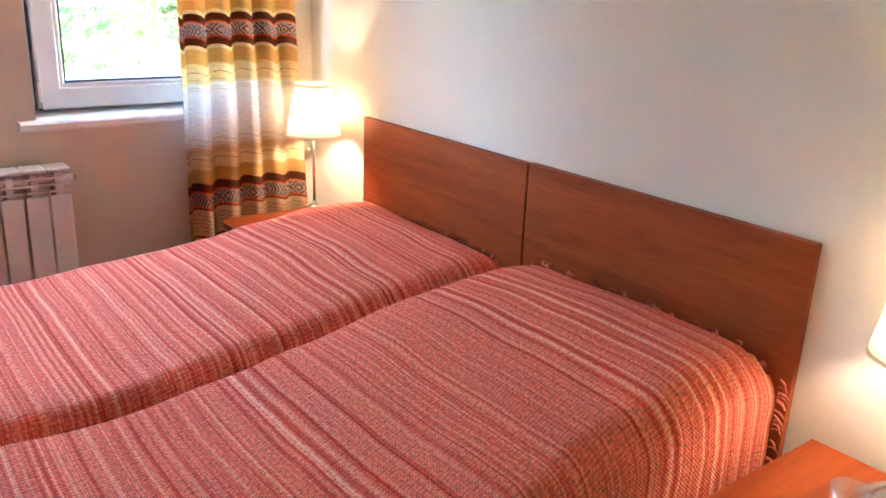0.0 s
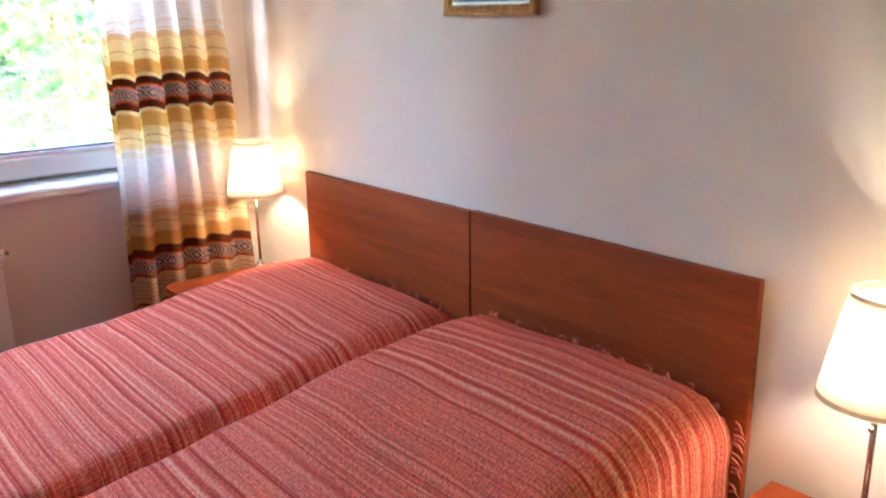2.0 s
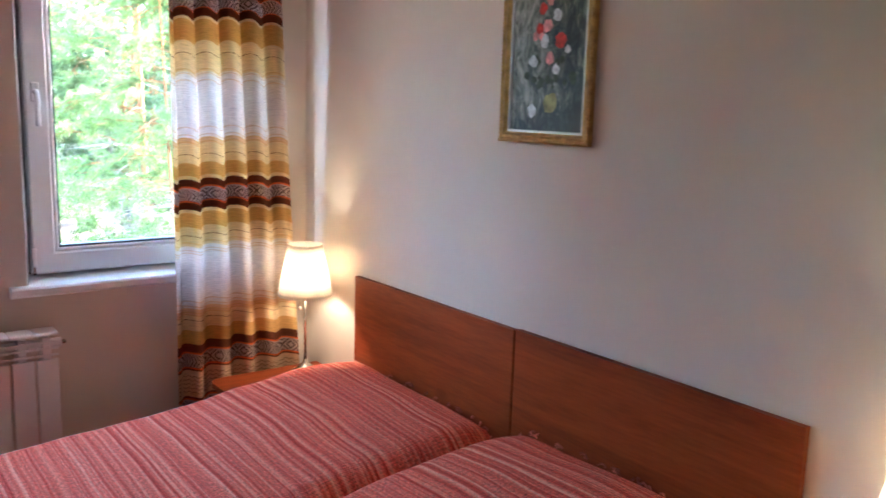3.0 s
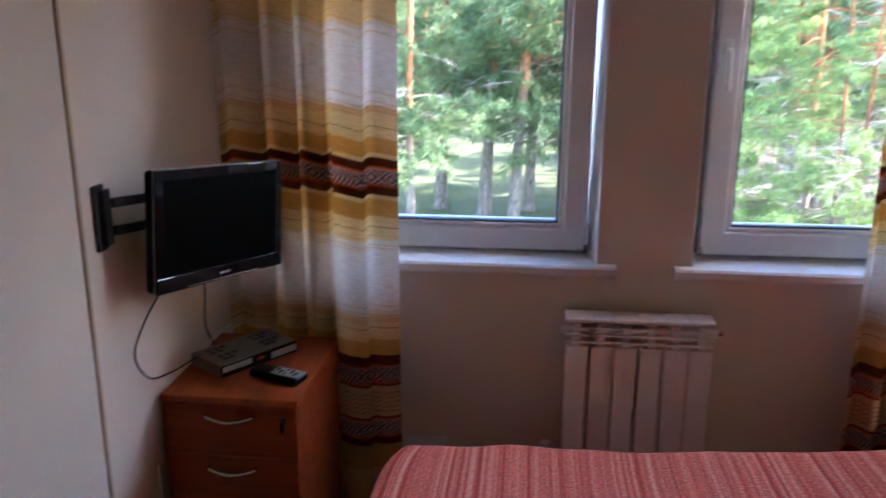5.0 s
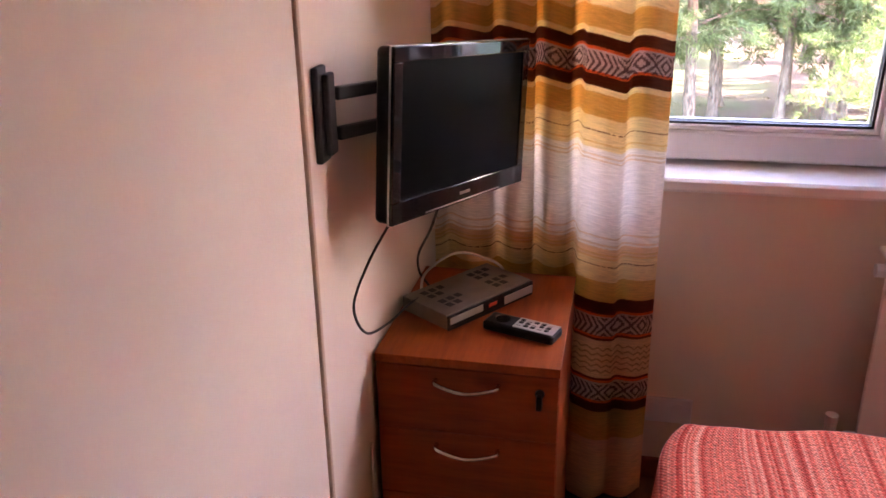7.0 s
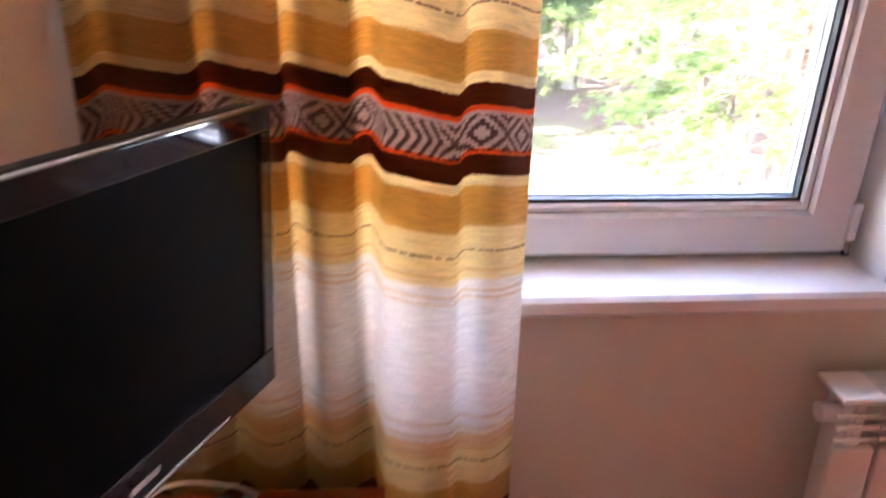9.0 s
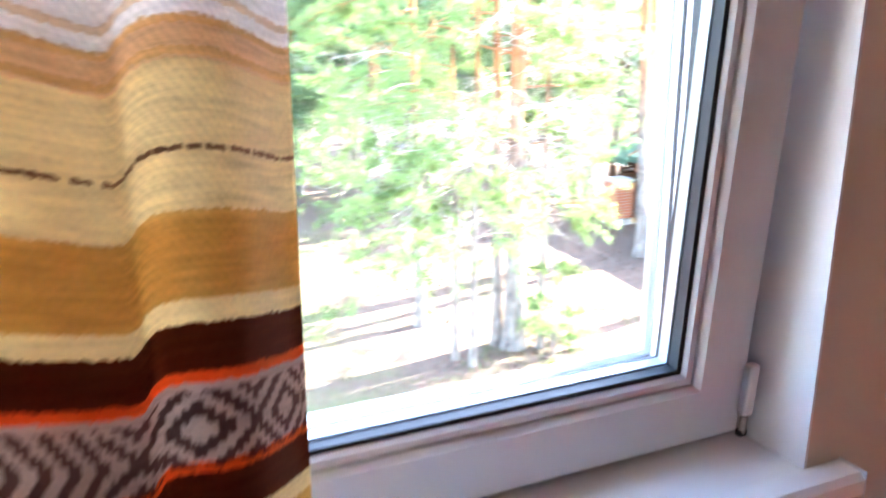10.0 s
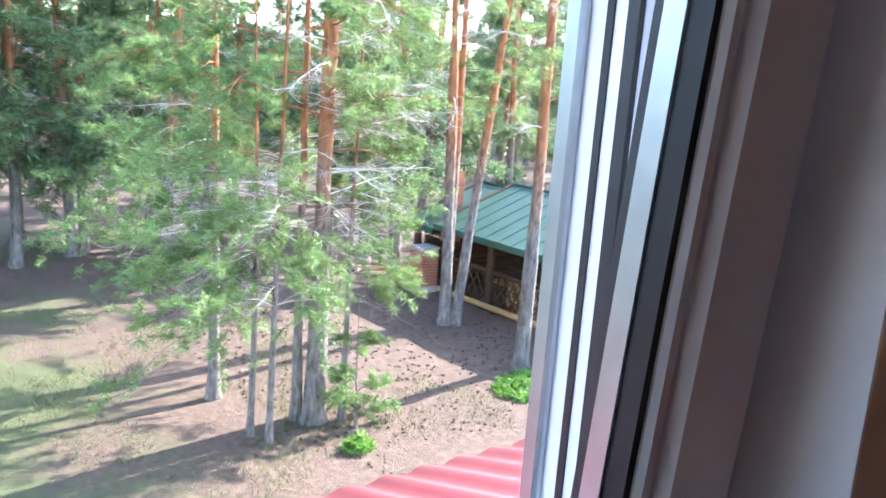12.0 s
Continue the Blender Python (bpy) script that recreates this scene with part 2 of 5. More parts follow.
    tr = n.new("ShaderNodeBsdfTranslucent")
    l.new(mot.outputs[0], tr.inputs["Color"])
    mx = n.new("ShaderNodeMixShader")
    mx.inputs[0].default_value = 0.58
    l.new(b.outputs[0], mx.inputs[1])
    l.new(tr.outputs[0], mx.inputs[2])
    l.new(mx.outputs[0], n["Material Output"].inputs["Surface"])
    return m


def ground_material():
    m = bpy.data.materials.new("forest_floor")
    m.use_nodes = True
    n, l = m.node_tree.nodes, m.node_tree.links
    b = n["Principled BSDF"]
    b.inputs["Roughness"].default_value = 0.95
    co = n.new("ShaderNodeTexCoord")
    sep = n.new("ShaderNodeSeparateXYZ")
    l.new(co.outputs["Object"], sep.inputs[0])

    def noise_tex(scale, detail=8, rough=0.6):
        q = n.new("ShaderNodeTexNoise")
        q.inputs["Scale"].default_value, q.inputs["Detail"].default_value, q.inputs["Roughness"].default_value = scale, detail, rough
        l.new(co.outputs["Object"], q.inputs["Vector"])
        return q.outputs["Fac"]

    litter = n.new("ShaderNodeValToRGB")
    litter.color_ramp.elements[0].position, litter.color_ramp.elements[0].color = 0.32, (0.05, 0.03, 0.02, 1)
    litter.color_ramp.elements[1].position, litter.color_ramp.elements[1].color = 0.68, (0.20, 0.135, 0.095, 1)
    litter.color_ramp.elements.new(0.5).color = (0.115, 0.073, 0.050, 1)
    l.new(noise_tex(9, 12, 0.72), litter.inputs[0])
    grass = n.new("ShaderNodeValToRGB")
    grass.color_ramp.elements[0].position, grass.color_ramp.elements[0].color = 0.35, (0.055, 0.062, 0.022, 1)
    grass.color_ramp.elements[1].position, grass.color_ramp.elements[1].color = 0.7, (0.125, 0.135, 0.05, 1)
    l.new(noise_tex(14, 10, 0.7), grass.inputs[0])
    # more grass away from the trodden clearing
    away = n.new("ShaderNodeMapRange")
    away.inputs["From Min"].default_value, away.inputs["From Max"].default_value = 6.0, -3.0
    away.inputs["To Min"].default_value, away.inputs["To Max"].default_value = -0.25, 0.26
    l.new(sep.outputs["X"], away.inputs["Value"])
    f = math_node(n, l, "ADD", noise_tex(0.45, 6, 0.65), away.outputs[0])
    mr = n.new("ShaderNodeMapRange")
    mr.inputs["From Min"].default_value, mr.inputs["From Max"].default_value = 0.42, 0.6
    l.new(f, mr.inputs["Value"])
    mx = n.new("ShaderNodeMixRGB")
    l.new(mr.outputs[0], mx.inputs[0])
    l.new(litter.outputs[0], mx.inputs[1])
    l.new(grass.outputs[0], mx.inputs[2])
    l.new(mx.outputs[0], b.inputs["Base Color"])
    bp = n.new("ShaderNodeBump")
    bp.inputs["Strength"].default_value, bp.inputs["Distance"].default_value = 0.8, 0.05
    l.new(noise_tex(22, 10, 0.7), bp.inputs["Height"])
    l.new(bp.outputs[0], b.inputs["Normal"])
    return m


def bark_material():
    """Scots pine: grey plates low on the stem, thin orange bark higher up."""
    m = bpy.data.materials.new("pine_bark")
    m.use_nodes = True
    n, l = m.node_tree.nodes, m.node_tree.links
    b = n["Principled BSDF"]
    b.inputs["Roughness"].default_value = 0.9
    co = n.new("ShaderNodeTexCoord")
    sep = n.new("ShaderNodeSeparateXYZ")
    l.new(co.outputs["Object"], sep.inputs[0])
    mp = n.new("ShaderNodeMapping")
    mp.inputs["Scale"].default_value = (1, 1, 0.3)
    l.new(co.outputs["Object"], mp.inputs["Vector"])
    q = n.new("ShaderNodeTexNoise")
    q.inputs["Scale"].default_value, q.inputs["Detail"].default_value, q.inputs["Roughness"].default_value = 16, 8, 0.7
    l.new(mp.outputs[0], q.inputs["Vector"])
    low = n.new("ShaderNodeValToRGB")
    low.color_ramp.elements[0].position, low.color_ramp.elements[0].color = 0.35, (0.05, 0.04, 0.035, 1)
    low.color_ramp.elements[1].position, low.color_ramp.elements[1].color = 0.68, (0.34, 0.29, 0.25, 1)
    high = n.new("ShaderNodeValToRGB")
    high.color_ramp.elements[0].position, high.color_ramp.elements[0].color = 0.35, (0.13, 0.045, 0.02, 1)
    high.color_ramp.elements[1].position, high.color_ramp.elements[1].color = 0.65, (0.50, 0.20, 0.075, 1)
    l.new(q.outputs["Fac"], low.inputs[0])
    l.new(q.outputs["Fac"], high.inputs[0])
    f = n.new("ShaderNodeMapRange")
    f.inputs["From Min"].default_value, f.inputs["From Max"].default_value = 2.6, 4.6
    l.new(math_node(n, l, "MULTIPLY_ADD", q.outputs["Fac"], 2.0, math_node(n, l, "SUBTRACT", sep.outputs["Z"], 1.0)), f.inputs["Value"])
    mx = n.new("ShaderNodeMixRGB")
    l.new(f.outputs[0], mx.inputs[0])
    l.new(low.outputs[0], mx.inputs[1])
    l.new(high.outputs[0], mx.inputs[2])
    l.new(mx.outputs[0], b.inputs["Base Color"])
    bp = n.new("ShaderNodeBump")
    bp.inputs["Strength"].default_value, bp.inputs["Distance"].default_value = 0.8, 0.03
    l.new(q.outputs["Fac"], bp.inputs["Height"])
    l.new(bp.outputs[0], b.inputs["Normal"])
    return m


def glass_material(name, tint=(1, 1, 1), rough=0.0):
    m = bpy.data.materials.new(name)
    m.use_nodes = True
    n, l = m.node_tree.nodes, m.node_tree.links
    n.remove(n["Principled BSDF"])
    tr, gl, mx, fr = n.new("ShaderNodeBsdfTransparent"), n.new("ShaderNodeBsdfGlossy"), n.new("ShaderNodeMixShader"), n.new("ShaderNodeFresnel")
    tr.inputs["Color"].default_value = (*tint, 1)
    gl.inputs["Roughness"].default_value = rough
    fr.inputs["IOR"].default_value = 1.35
    l.new(fr.outputs[0], mx.inputs[0])
    l.new(tr.outputs[0], mx.inputs[1])
    l.new(gl.outputs[0], mx.inputs[2])
    l.new(mx.outputs[0], n["Material Output"].inputs["Surface"])
    return m


def painting_material():
    """Loose brushwork: pale grey-green on one side, dark on the other, blue-black at the foot."""
    m = material("oil_painting", (0.05, 0.07, 0.08), 0.5, vary=0.2)
    n, l = m.node_tree.nodes, m.node_tree.links
    co = n.new("ShaderNodeTexCoord")
    sep = n.new("ShaderNodeSeparateXYZ")
    l.new(co.outputs["Object"], sep.inputs[0])
    mp = n.new("ShaderNodeMapping")
    mp.inputs["Scale"].default_value = (1, 1, 0.55)
    l.new(co.outputs["Object"], mp.inputs["Vector"])
    q = n.new("ShaderNodeTexNoise")
    q.inputs["Scale"].default_value, q.inputs["Detail"].default_value, q.inputs["Roughness"].default_value, q.inputs["Distortion"].default_value = 26, 7, 0.7, 1.5
    l.new(mp.outputs[0], q.inputs["Vector"])
    side = n.new("ShaderNodeMapRange")
    side.inputs["From Min"].default_value, side.inputs["From Max"].default_value = -1.60, -1.33
    side.inputs["To Min"].default_value, side.inputs["To Max"].default_value = -0.13, 0.10
    l.new(sep.outputs["Y"], side.inputs["Value"])
    foot = n.new("ShaderNodeMapRange")
    foot.inputs["From Min"].default_value, foot.inputs["From Max"].default_value = 1.57, 1.64
    foot.inputs["To Min"].default_value, foot.inputs["To Max"].default_value = -0.14, 0.0
    l.new(sep.outputs["Z"], foot.inputs["Value"])
    f = math_node(n, l, "ADD", math_node(n, l, "ADD", q.outputs["Fac"], side.outputs[0]), foot.outputs[0])
    r = n.new("ShaderNodeValToRGB")
    e = r.color_ramp.elements
    e[0].position, e[0].color = 0.30, (0.012, 0.020, 0.032, 1)
    e[1].position, e[1].color = 0.72, (0.46, 0.44, 0.36, 1)
    e.new(0.42).color = (0.035, 0.055, 0.055, 1)
    e.new(0.52).color = (0.14, 0.16, 0.13, 1)
    e.new(0.60).color = (0.27, 0.28, 0.25, 1)
    l.new(f, r.inputs[0])
    l.new(r.outputs[0], n["Principled BSDF"].inputs["Base Color"])
    return m


def foliage_material(name, colour):
    return material(name, colour, 0.6, vary=0.35, scale=0.9, rand=0.45, translucent=0.3)


WALL = material("painted_wall", (0.72, 0.635, 0.545), 0.85, vary=0.025, scale=3, bump=0.12, bump_scale=220)
CEIL = material("ceiling_paint", (0.82, 0.80, 0.77), 0.9, vary=0.02, scale=2, bump=0.05)
FLOOR = wood_material("laminate", (0.10, 0.045, 0.02), (0.26, 0.13, 0.06), "y", 0.3)
PLASTIC = material("white_plastic", (0.74, 0.76, 0.78), 0.28, vary=0.03, scale=5)
REVEAL = material("reveal_panel", (0.80, 0.81, 0.83), 0.35, vary=0.03, scale=3)
SILL = material("sill_laminate", (0.82, 0.82, 0.81), 0.25, vary=0.03, scale=4)
RUBBER = material("black_gasket", (0.012, 0.012, 0.014), 0.55, vary=0.2, scale=30)
ALU = material("grey_spacer", (0.42, 0.44, 0.46), 0.35, 0.8, vary=0.08, scale=40)
CHERRY = wood_material("cherry_board", (0.18, 0.031, 0.007), (0.40, 0.086, 0.018), "y", 0.45)
CHERRY_V = wood_material("cherry_front", (0.15, 0.024, 0.006), (0.34, 0.066, 0.014), "x", 0.48)
EDGE = material("cherry_edging", (0.16, 0.042, 0.016), 0.4, vary=0.2, scale=25)
RAD = material("radiator_enamel", (0.80, 0.79, 0.77), 0.35, vary=0.03, scale=6)
# tan for the painted shade of the wall groove, and for the window sealant
GROOVE_SEALANT = material("groove_shade_sealant", (0.50, 0.36, 0.26), 0.6, vary=0.05, scale=8)
DARK = material("shadow_gap", (0.05, 0.045, 0.04), 0.8, vary=0.2, scale=20)
STEEL = material("brushed_nickel", (0.60, 0.55, 0.49), 0.26, 1.0, vary=0.06, scale=40)
SHADE = material("lampshade_fabric", (0.86, 0.80, 0.70), 0.9, vary=0.04, scale=60, bump=0.1, bump_scale=300, translucent=0.55)
BLACK = material("black_plastic", (0.006, 0.006, 0.0065), 0.36, vary=0.2, scale=20)
GLOSS = material("piano_black", (0.006, 0.006, 0.007), 0.06, vary=0.1, scale=20, coat=0.4)
SCREEN = material("matt_screen", (0.002, 0.002, 0.0025), 0.3, vary=0.1, scale=10)
SCREEN.node_tree.nodes["Principled BSDF"].inputs["Specular IOR Level"].default_value = 0.04
for black in (BLACK, GLOSS):
    black.node_tree.nodes["Principled BSDF"].inputs["Specular IOR Level"].default_value = 0.25
METAL = material("black_steel", (0.010, 0.010, 0.011), 0.45, 0.2, vary=0.2, scale=30)
SILVER = material("silver_plastic", (0.50, 0.49, 0.47), 0.35, 0.5, vary=0.06, scale=30)
BOXTOP = material("tin_cover", (0.20, 0.17, 0.14), 0.42, 0.5, vary=0.1, scale=30)
VENT = material("vent_slot", (0.03, 0.027, 0.024), 0.7, vary=0.1, scale=30)
LACE = material("white_lace", (0.62, 0.60, 0.57), 0.9, vary=0.12, scale=90, bump=0.5, bump_scale=250)
CABLE = material("black_cable", (0.02, 0.018, 0.016), 0.5, vary=0.1, scale=30)
CABLE_W = material("white_cable", (0.6, 0.56, 0.5), 0.5, vary=0.05, scale=30)
RED_LED = material("red_display", (0.6, 0.05, 0.02), 0.3, vary=0.05, scale=30)
GILT = material("gilt_frame", (0.52, 0.33, 0.12), 0.38, 0.75, vary=0.3, scale=40, bump=0.4, bump_scale=120)
PAINTING = painting_material()
BLANKET = blanket_material()
CURTAIN = curtain_material()
FRINGE = material("blanket_fringe", (0.60, 0.17, 0.11), 0.95, vary=0.3, scale=40, rand=0.5)
MATTRESS = material("mattress_ticking", (0.7, 0.66, 0.6), 0.9, vary=0.05, scale=20)
GLASS = glass_material("window_glass")
TUMBLER = glass_material("drinking_glass", (0.94, 0.95, 0.95))
for link in list(TUMBLER.node_tree.links):
    if link.from_node.type == "FRESNEL":
        TUMBLER.node_tree.links.remove(link)
    elif link.to_node.type == "MIX_SHADER":
        link.to_node.inputs[0].default_value = 0.16
GROUND = ground_material()
BARK = bark_material()
DEADWOOD = material("bare_twigs", (0.52, 0.46, 0.40), 0.9, vary=0.3, scale=3, rand=0.3)
NEEDLES = foliage_material("pine_needles", (0.185, 0.27, 0.085))
NEEDLES_FAR = foliage_material("far_pine_needles", (0.14, 0.205, 0.085))
LEAVES = foliage_material("green_shoots", (0.16, 0.30, 0.045))
GRASS = foliage_material("grass_blades", (0.13, 0.155, 0.05))
ROOF_RED = material("red_sheet_roof", (0.19, 0.022, 0.024), 0.62, vary=0.12, scale=5, bump=0.05)
ROOF_GREEN = material("green_sheet_roof", (0.045, 0.095, 0.065), 0.4, vary=0.15, scale=4)
LOG = wood_material("dark_timber", (0.03, 0.018, 0.012), (0.10, 0.055, 0.03), "z", 0.7)
LOG_LIGHT = wood_material("pale_timber", (0.30, 0.16, 0.06), (0.50, 0.30, 0.14), "x", 0.7)
BRICK = material("red_brick", (0.36, 0.12, 0.06), 0.85, vary=0.3, scale=6, bump=0.3, bump_scale=50)
MORTAR = material("grey_mortar", (0.36, 0.33, 0.30), 0.9, vary=0.15, scale=30)
OUTER = material("outer_render", (0.55, 0.48, 0.38), 0.9, vary=0.1, scale=3, bump=0.2)


# ---- mesh helpers ----
def thing(name, place, label, category, group="", kind=""):
    ob = new(name)
    ob.empty_display_size = 0.05
    ob.location = place
    return tagged(ob, label, category, group, kind)


def finish(name, bm, mat, smooth=False):
    me = bpy.data.meshes.new(name)
    bmesh.ops.recalc_face_normals(bm, faces=bm.faces)
    bm.to_mesh(me)
    bm.free()
    me.materials.append(mat)
    if smooth:
        me.polygons.foreach_set("use_smooth", [True] * len(me.polygons))
    return new(name, me)


def part(name, bm, mat, parent, label="", smooth=False, local=False):
    ob = finish(name, bm, mat, smooth)
    ob.parent = parent
    if parent.data is None and not local:
        ob.matrix_parent_inverse = Matrix.Translation(parent.location).inverted()
    if label:
        ob["label"] = label
    return ob


def single(name, bm, mat, label="", category="", kind="", group="", smooth=False):
    return tagged(finish(name, bm, mat, smooth), label, category, group, kind)


def box(bm, x0, x1, y0, y1, z0, z1, bevel=0.0, turn=None, seg=2):
    c = Vector(((x0 + x1) / 2, (y0 + y1) / 2, (z0 + z1) / 2))
    m = Matrix.Translation(c) @ Matrix.Diagonal((abs(x1 - x0), abs(y1 - y0), abs(z1 - z0), 1))
    if turn is not None:
        m = turn @ m
    vs = bmesh.ops.create_cube(bm, size=1, matrix=m)["verts"]
    if bevel:
        es = {e for v in vs for e in v.link_edges}
        bmesh.ops.bevel(bm, geom=list(es), offset=bevel, segments=seg, profile=0.5, affect="EDGES", clamp_overlap=True)
    return bm


def cube(*a, **k):
    return box(bmesh.new(), *a, **k)


def tube(bm, pts, radii, n=8, cap=True):
    """A round bar along points."""
    pts = [Vector(p) for p in pts]
    if not hasattr(radii, "__len__"):
        radii = [radii] * len(pts)
    rings = []
    side = None
    for i, p in enumerate(pts):
        d = (pts[min(i + 1, len(pts) - 1)] - pts[max(i - 1, 0)]).normalized()
        if side is None:
            side = d.orthogonal().normalized()
        side = (side - d * side.dot(d)).normalized()
        up = d.cross(side)
        rings.append([bm.verts.new(p + (side * math.cos(a) + up * math.sin(a)) * radii[i]) for a in (2 * math.pi * k / n for k in range(n))])
    for a, b in zip(rings, rings[1:]):
        for k in range(n):
            bm.faces.new((a[k], a[(k + 1) % n], b[(k + 1) % n], b[k]))
    if cap:
        bm.faces.new(rings[0][::-1])
        bm.faces.new(rings[-1])
    return bm


def lathe(bm, profile, centre, n=32, closed=False):
    """Turns (radius, height) points round an upright axis."""
    rings = [[bm.verts.new((centre[0] + r * math.cos(a), centre[1] + r * math.sin(a), centre[2] + h)) for a in (2 * math.pi * k / n for k in range(n))] for r, h in profile]
    pairs = list(zip(rings, rings[1:])) + ([(rings[-1], rings[0])] if closed else [])
    for a, b in pairs:
        for k in range(n):
            bm.faces.new((a[k], a[(k + 1) % n], b[(k + 1) % n], b[k]))
    if not closed:
        for ring in (rings[0], rings[-1]):
            bm.faces.new(ring)
    return bm


def smooth_curve(points, steps=8):
    """Catmull-Rom through points."""
    p = [Vector(q) for q in points]
    p = [2 * p[0] - p[1]] + p + [2 * p[-1] - p[-2]]
    out = []
    for i in range(1, len(p) - 2):
        for k in range(steps):
            t = k / steps
            out.append(0.5 * (2 * p[i] + (p[i + 1] - p[i - 1]) * t + (2 * p[i - 1] - 5 * p[i] + 4 * p[i + 1] - p[i + 2]) * t * t + (3 * p[i] - p[i - 1] - 3 * p[i + 1] + p[i + 2]) * t ** 3))
    return out + [p[-2]]


def sstep(a, b, x):
    t = min(1, max(0, (x - a) / (b - a)))
    return t * t * (3 - 2 * t)


def cloth_grid(name, rows, uvs, mat, thick=0.0):
    """A sheet from rows of points with cloth coordinates in metres."""
    bm = bmesh.new()
    lay = bm.loops.layers.uv.new("cloth")
    vs = [[bm.verts.new(p) for p in r] for r in rows]
    for i in range(len(rows) - 1):
        for j in range(len(rows[0]) - 1):
            idx = ((i, j), (i, j + 1), (i + 1, j + 1), (i + 1, j))
            f = bm.faces.new([vs[a][b] for a, b in idx])
            f.smooth = True
            for lp, (a, b) in zip(f.loops, idx):
                lp[lay].uv = uvs[a][b]
    me = bpy.data.meshes.new(name)
    bm.to_mesh(me)
    bm.free()
    me.materials.append(mat)
    ob = new(name, me)
    if thick:
        so = ob.modifiers.new("thickness", "SOLIDIFY")
        so.thickness, so.offset = thick, 0.0
    return ob


# ---- the room: walls, floor, ceiling ----
W, S, H, T = -2.645, -4.6, 2.6, 0.212
SILL_Z, HEAD_Z = 0.932, 2.28
OPEN1, OPEN2 = (-2.27, -1.414), (-1.113, -0.257)
bm = bmesh.new()
box(bm, W - 0.2, 0.2, 0, T, -0.25, SILL_Z)
box(bm, W - 0.2, 0.2, 0, T, HEAD_Z, H + 0.2)
box(bm, W - 0.2, OPEN1[0], 0, T, SILL_Z, HEAD_Z)
box(bm, OPEN1[1], OPEN2[0], 0, T, SILL_Z, HEAD_Z)
box(bm, OPEN2[1], 0.2, 0, T, SILL_Z, HEAD_Z)
single("wall_north", bm, WALL, "warm white painted wall with two windows", "wall", "structure")
single("wall_east", cube(0, 0.2, S - 0.2, 0, -0.25, H + 0.2), WALL, "warm white painted wall behind the beds", "wall", "structure")
bm = cube(W - 0.2, W, S - 0.2, 0, -0.25, H + 0.2)
single("wall_west", bm, WALL, "warm white painted wall with the television", "wall", "structure")
single("wall_panel", cube(W, W + 0.016, S, -0.992, 0.0, H, bevel=0.006, seg=3), WALL, "slightly proud plasterboard facing with a rounded edge", "wall panel", "structure")
# added strip: its tan colour stands for the shade in a groove line
single("groove_shade_strip", cube(W, W + 0.021, -0.9915, -0.980, 0.0, H, bevel=0.003), GROOVE_SEALANT, "narrow tan strip standing for the shaded groove up the wall", "trim", "structure")
single("wall_south", cube(W - 0.2, 0.2, S - 0.2, S, -0.25, H + 0.2), WALL, "plain painted wall closing the room", "wall", "structure")
single("ceiling", cube(W - 0.2, 0.2, S - 0.2, T, H, H + 0.2), CEIL, "plain white ceiling", "ceiling", "structure")
floor = single("floor", cube(W - 0.2, 0.2, S - 0.2, T, -0.25, -0.012), DARK, "brown laminate plank floor", "floor", "structure")
bm = bmesh.new()
box(bm, W, 0, -0.016, 0, 0, 0.07, bevel=0.004)
box(bm, -0.016, 0, S, -0.018, 0, 0.07, bevel=0.004)
single("baseboard", bm, EDGE, "brown skirting board along the wall", "baseboard", "structure")


def ring(x0, x1, z0, z1, w, y0, y1, bevel=0.004):
    """A four-sided frame with mitred corners."""
    c = min(bevel, w / 3, (y1 - y0) / 3)
    prof = [(0, y0 + c), (c, y0), (w - c, y0), (w, y0 + c), (w, y1 - c), (w - c, y1), (c, y1), (0, y1 - c)] if c else [(0, y0), (w, y0), (w, y1), (0, y1)]
    bm = bmesh.new()
    rings = [[bm.verts.new((cx + sx * o, y, cz + sz * o)) for o, y in prof] for cx, cz, sx, sz in ((x0, z0, 1, 1), (x1, z0, -1, 1), (x1, z1, -1, -1), (x0, z1, 1, -1))]
    for i in range(4):
        p, q = rings[i], rings[(i + 1) % 4]
        for k in range(len(prof)):
            bm.faces.new((p[k], p[(k + 1) % len(prof)], q[(k + 1) % len(prof)], q[k]))
    return bm


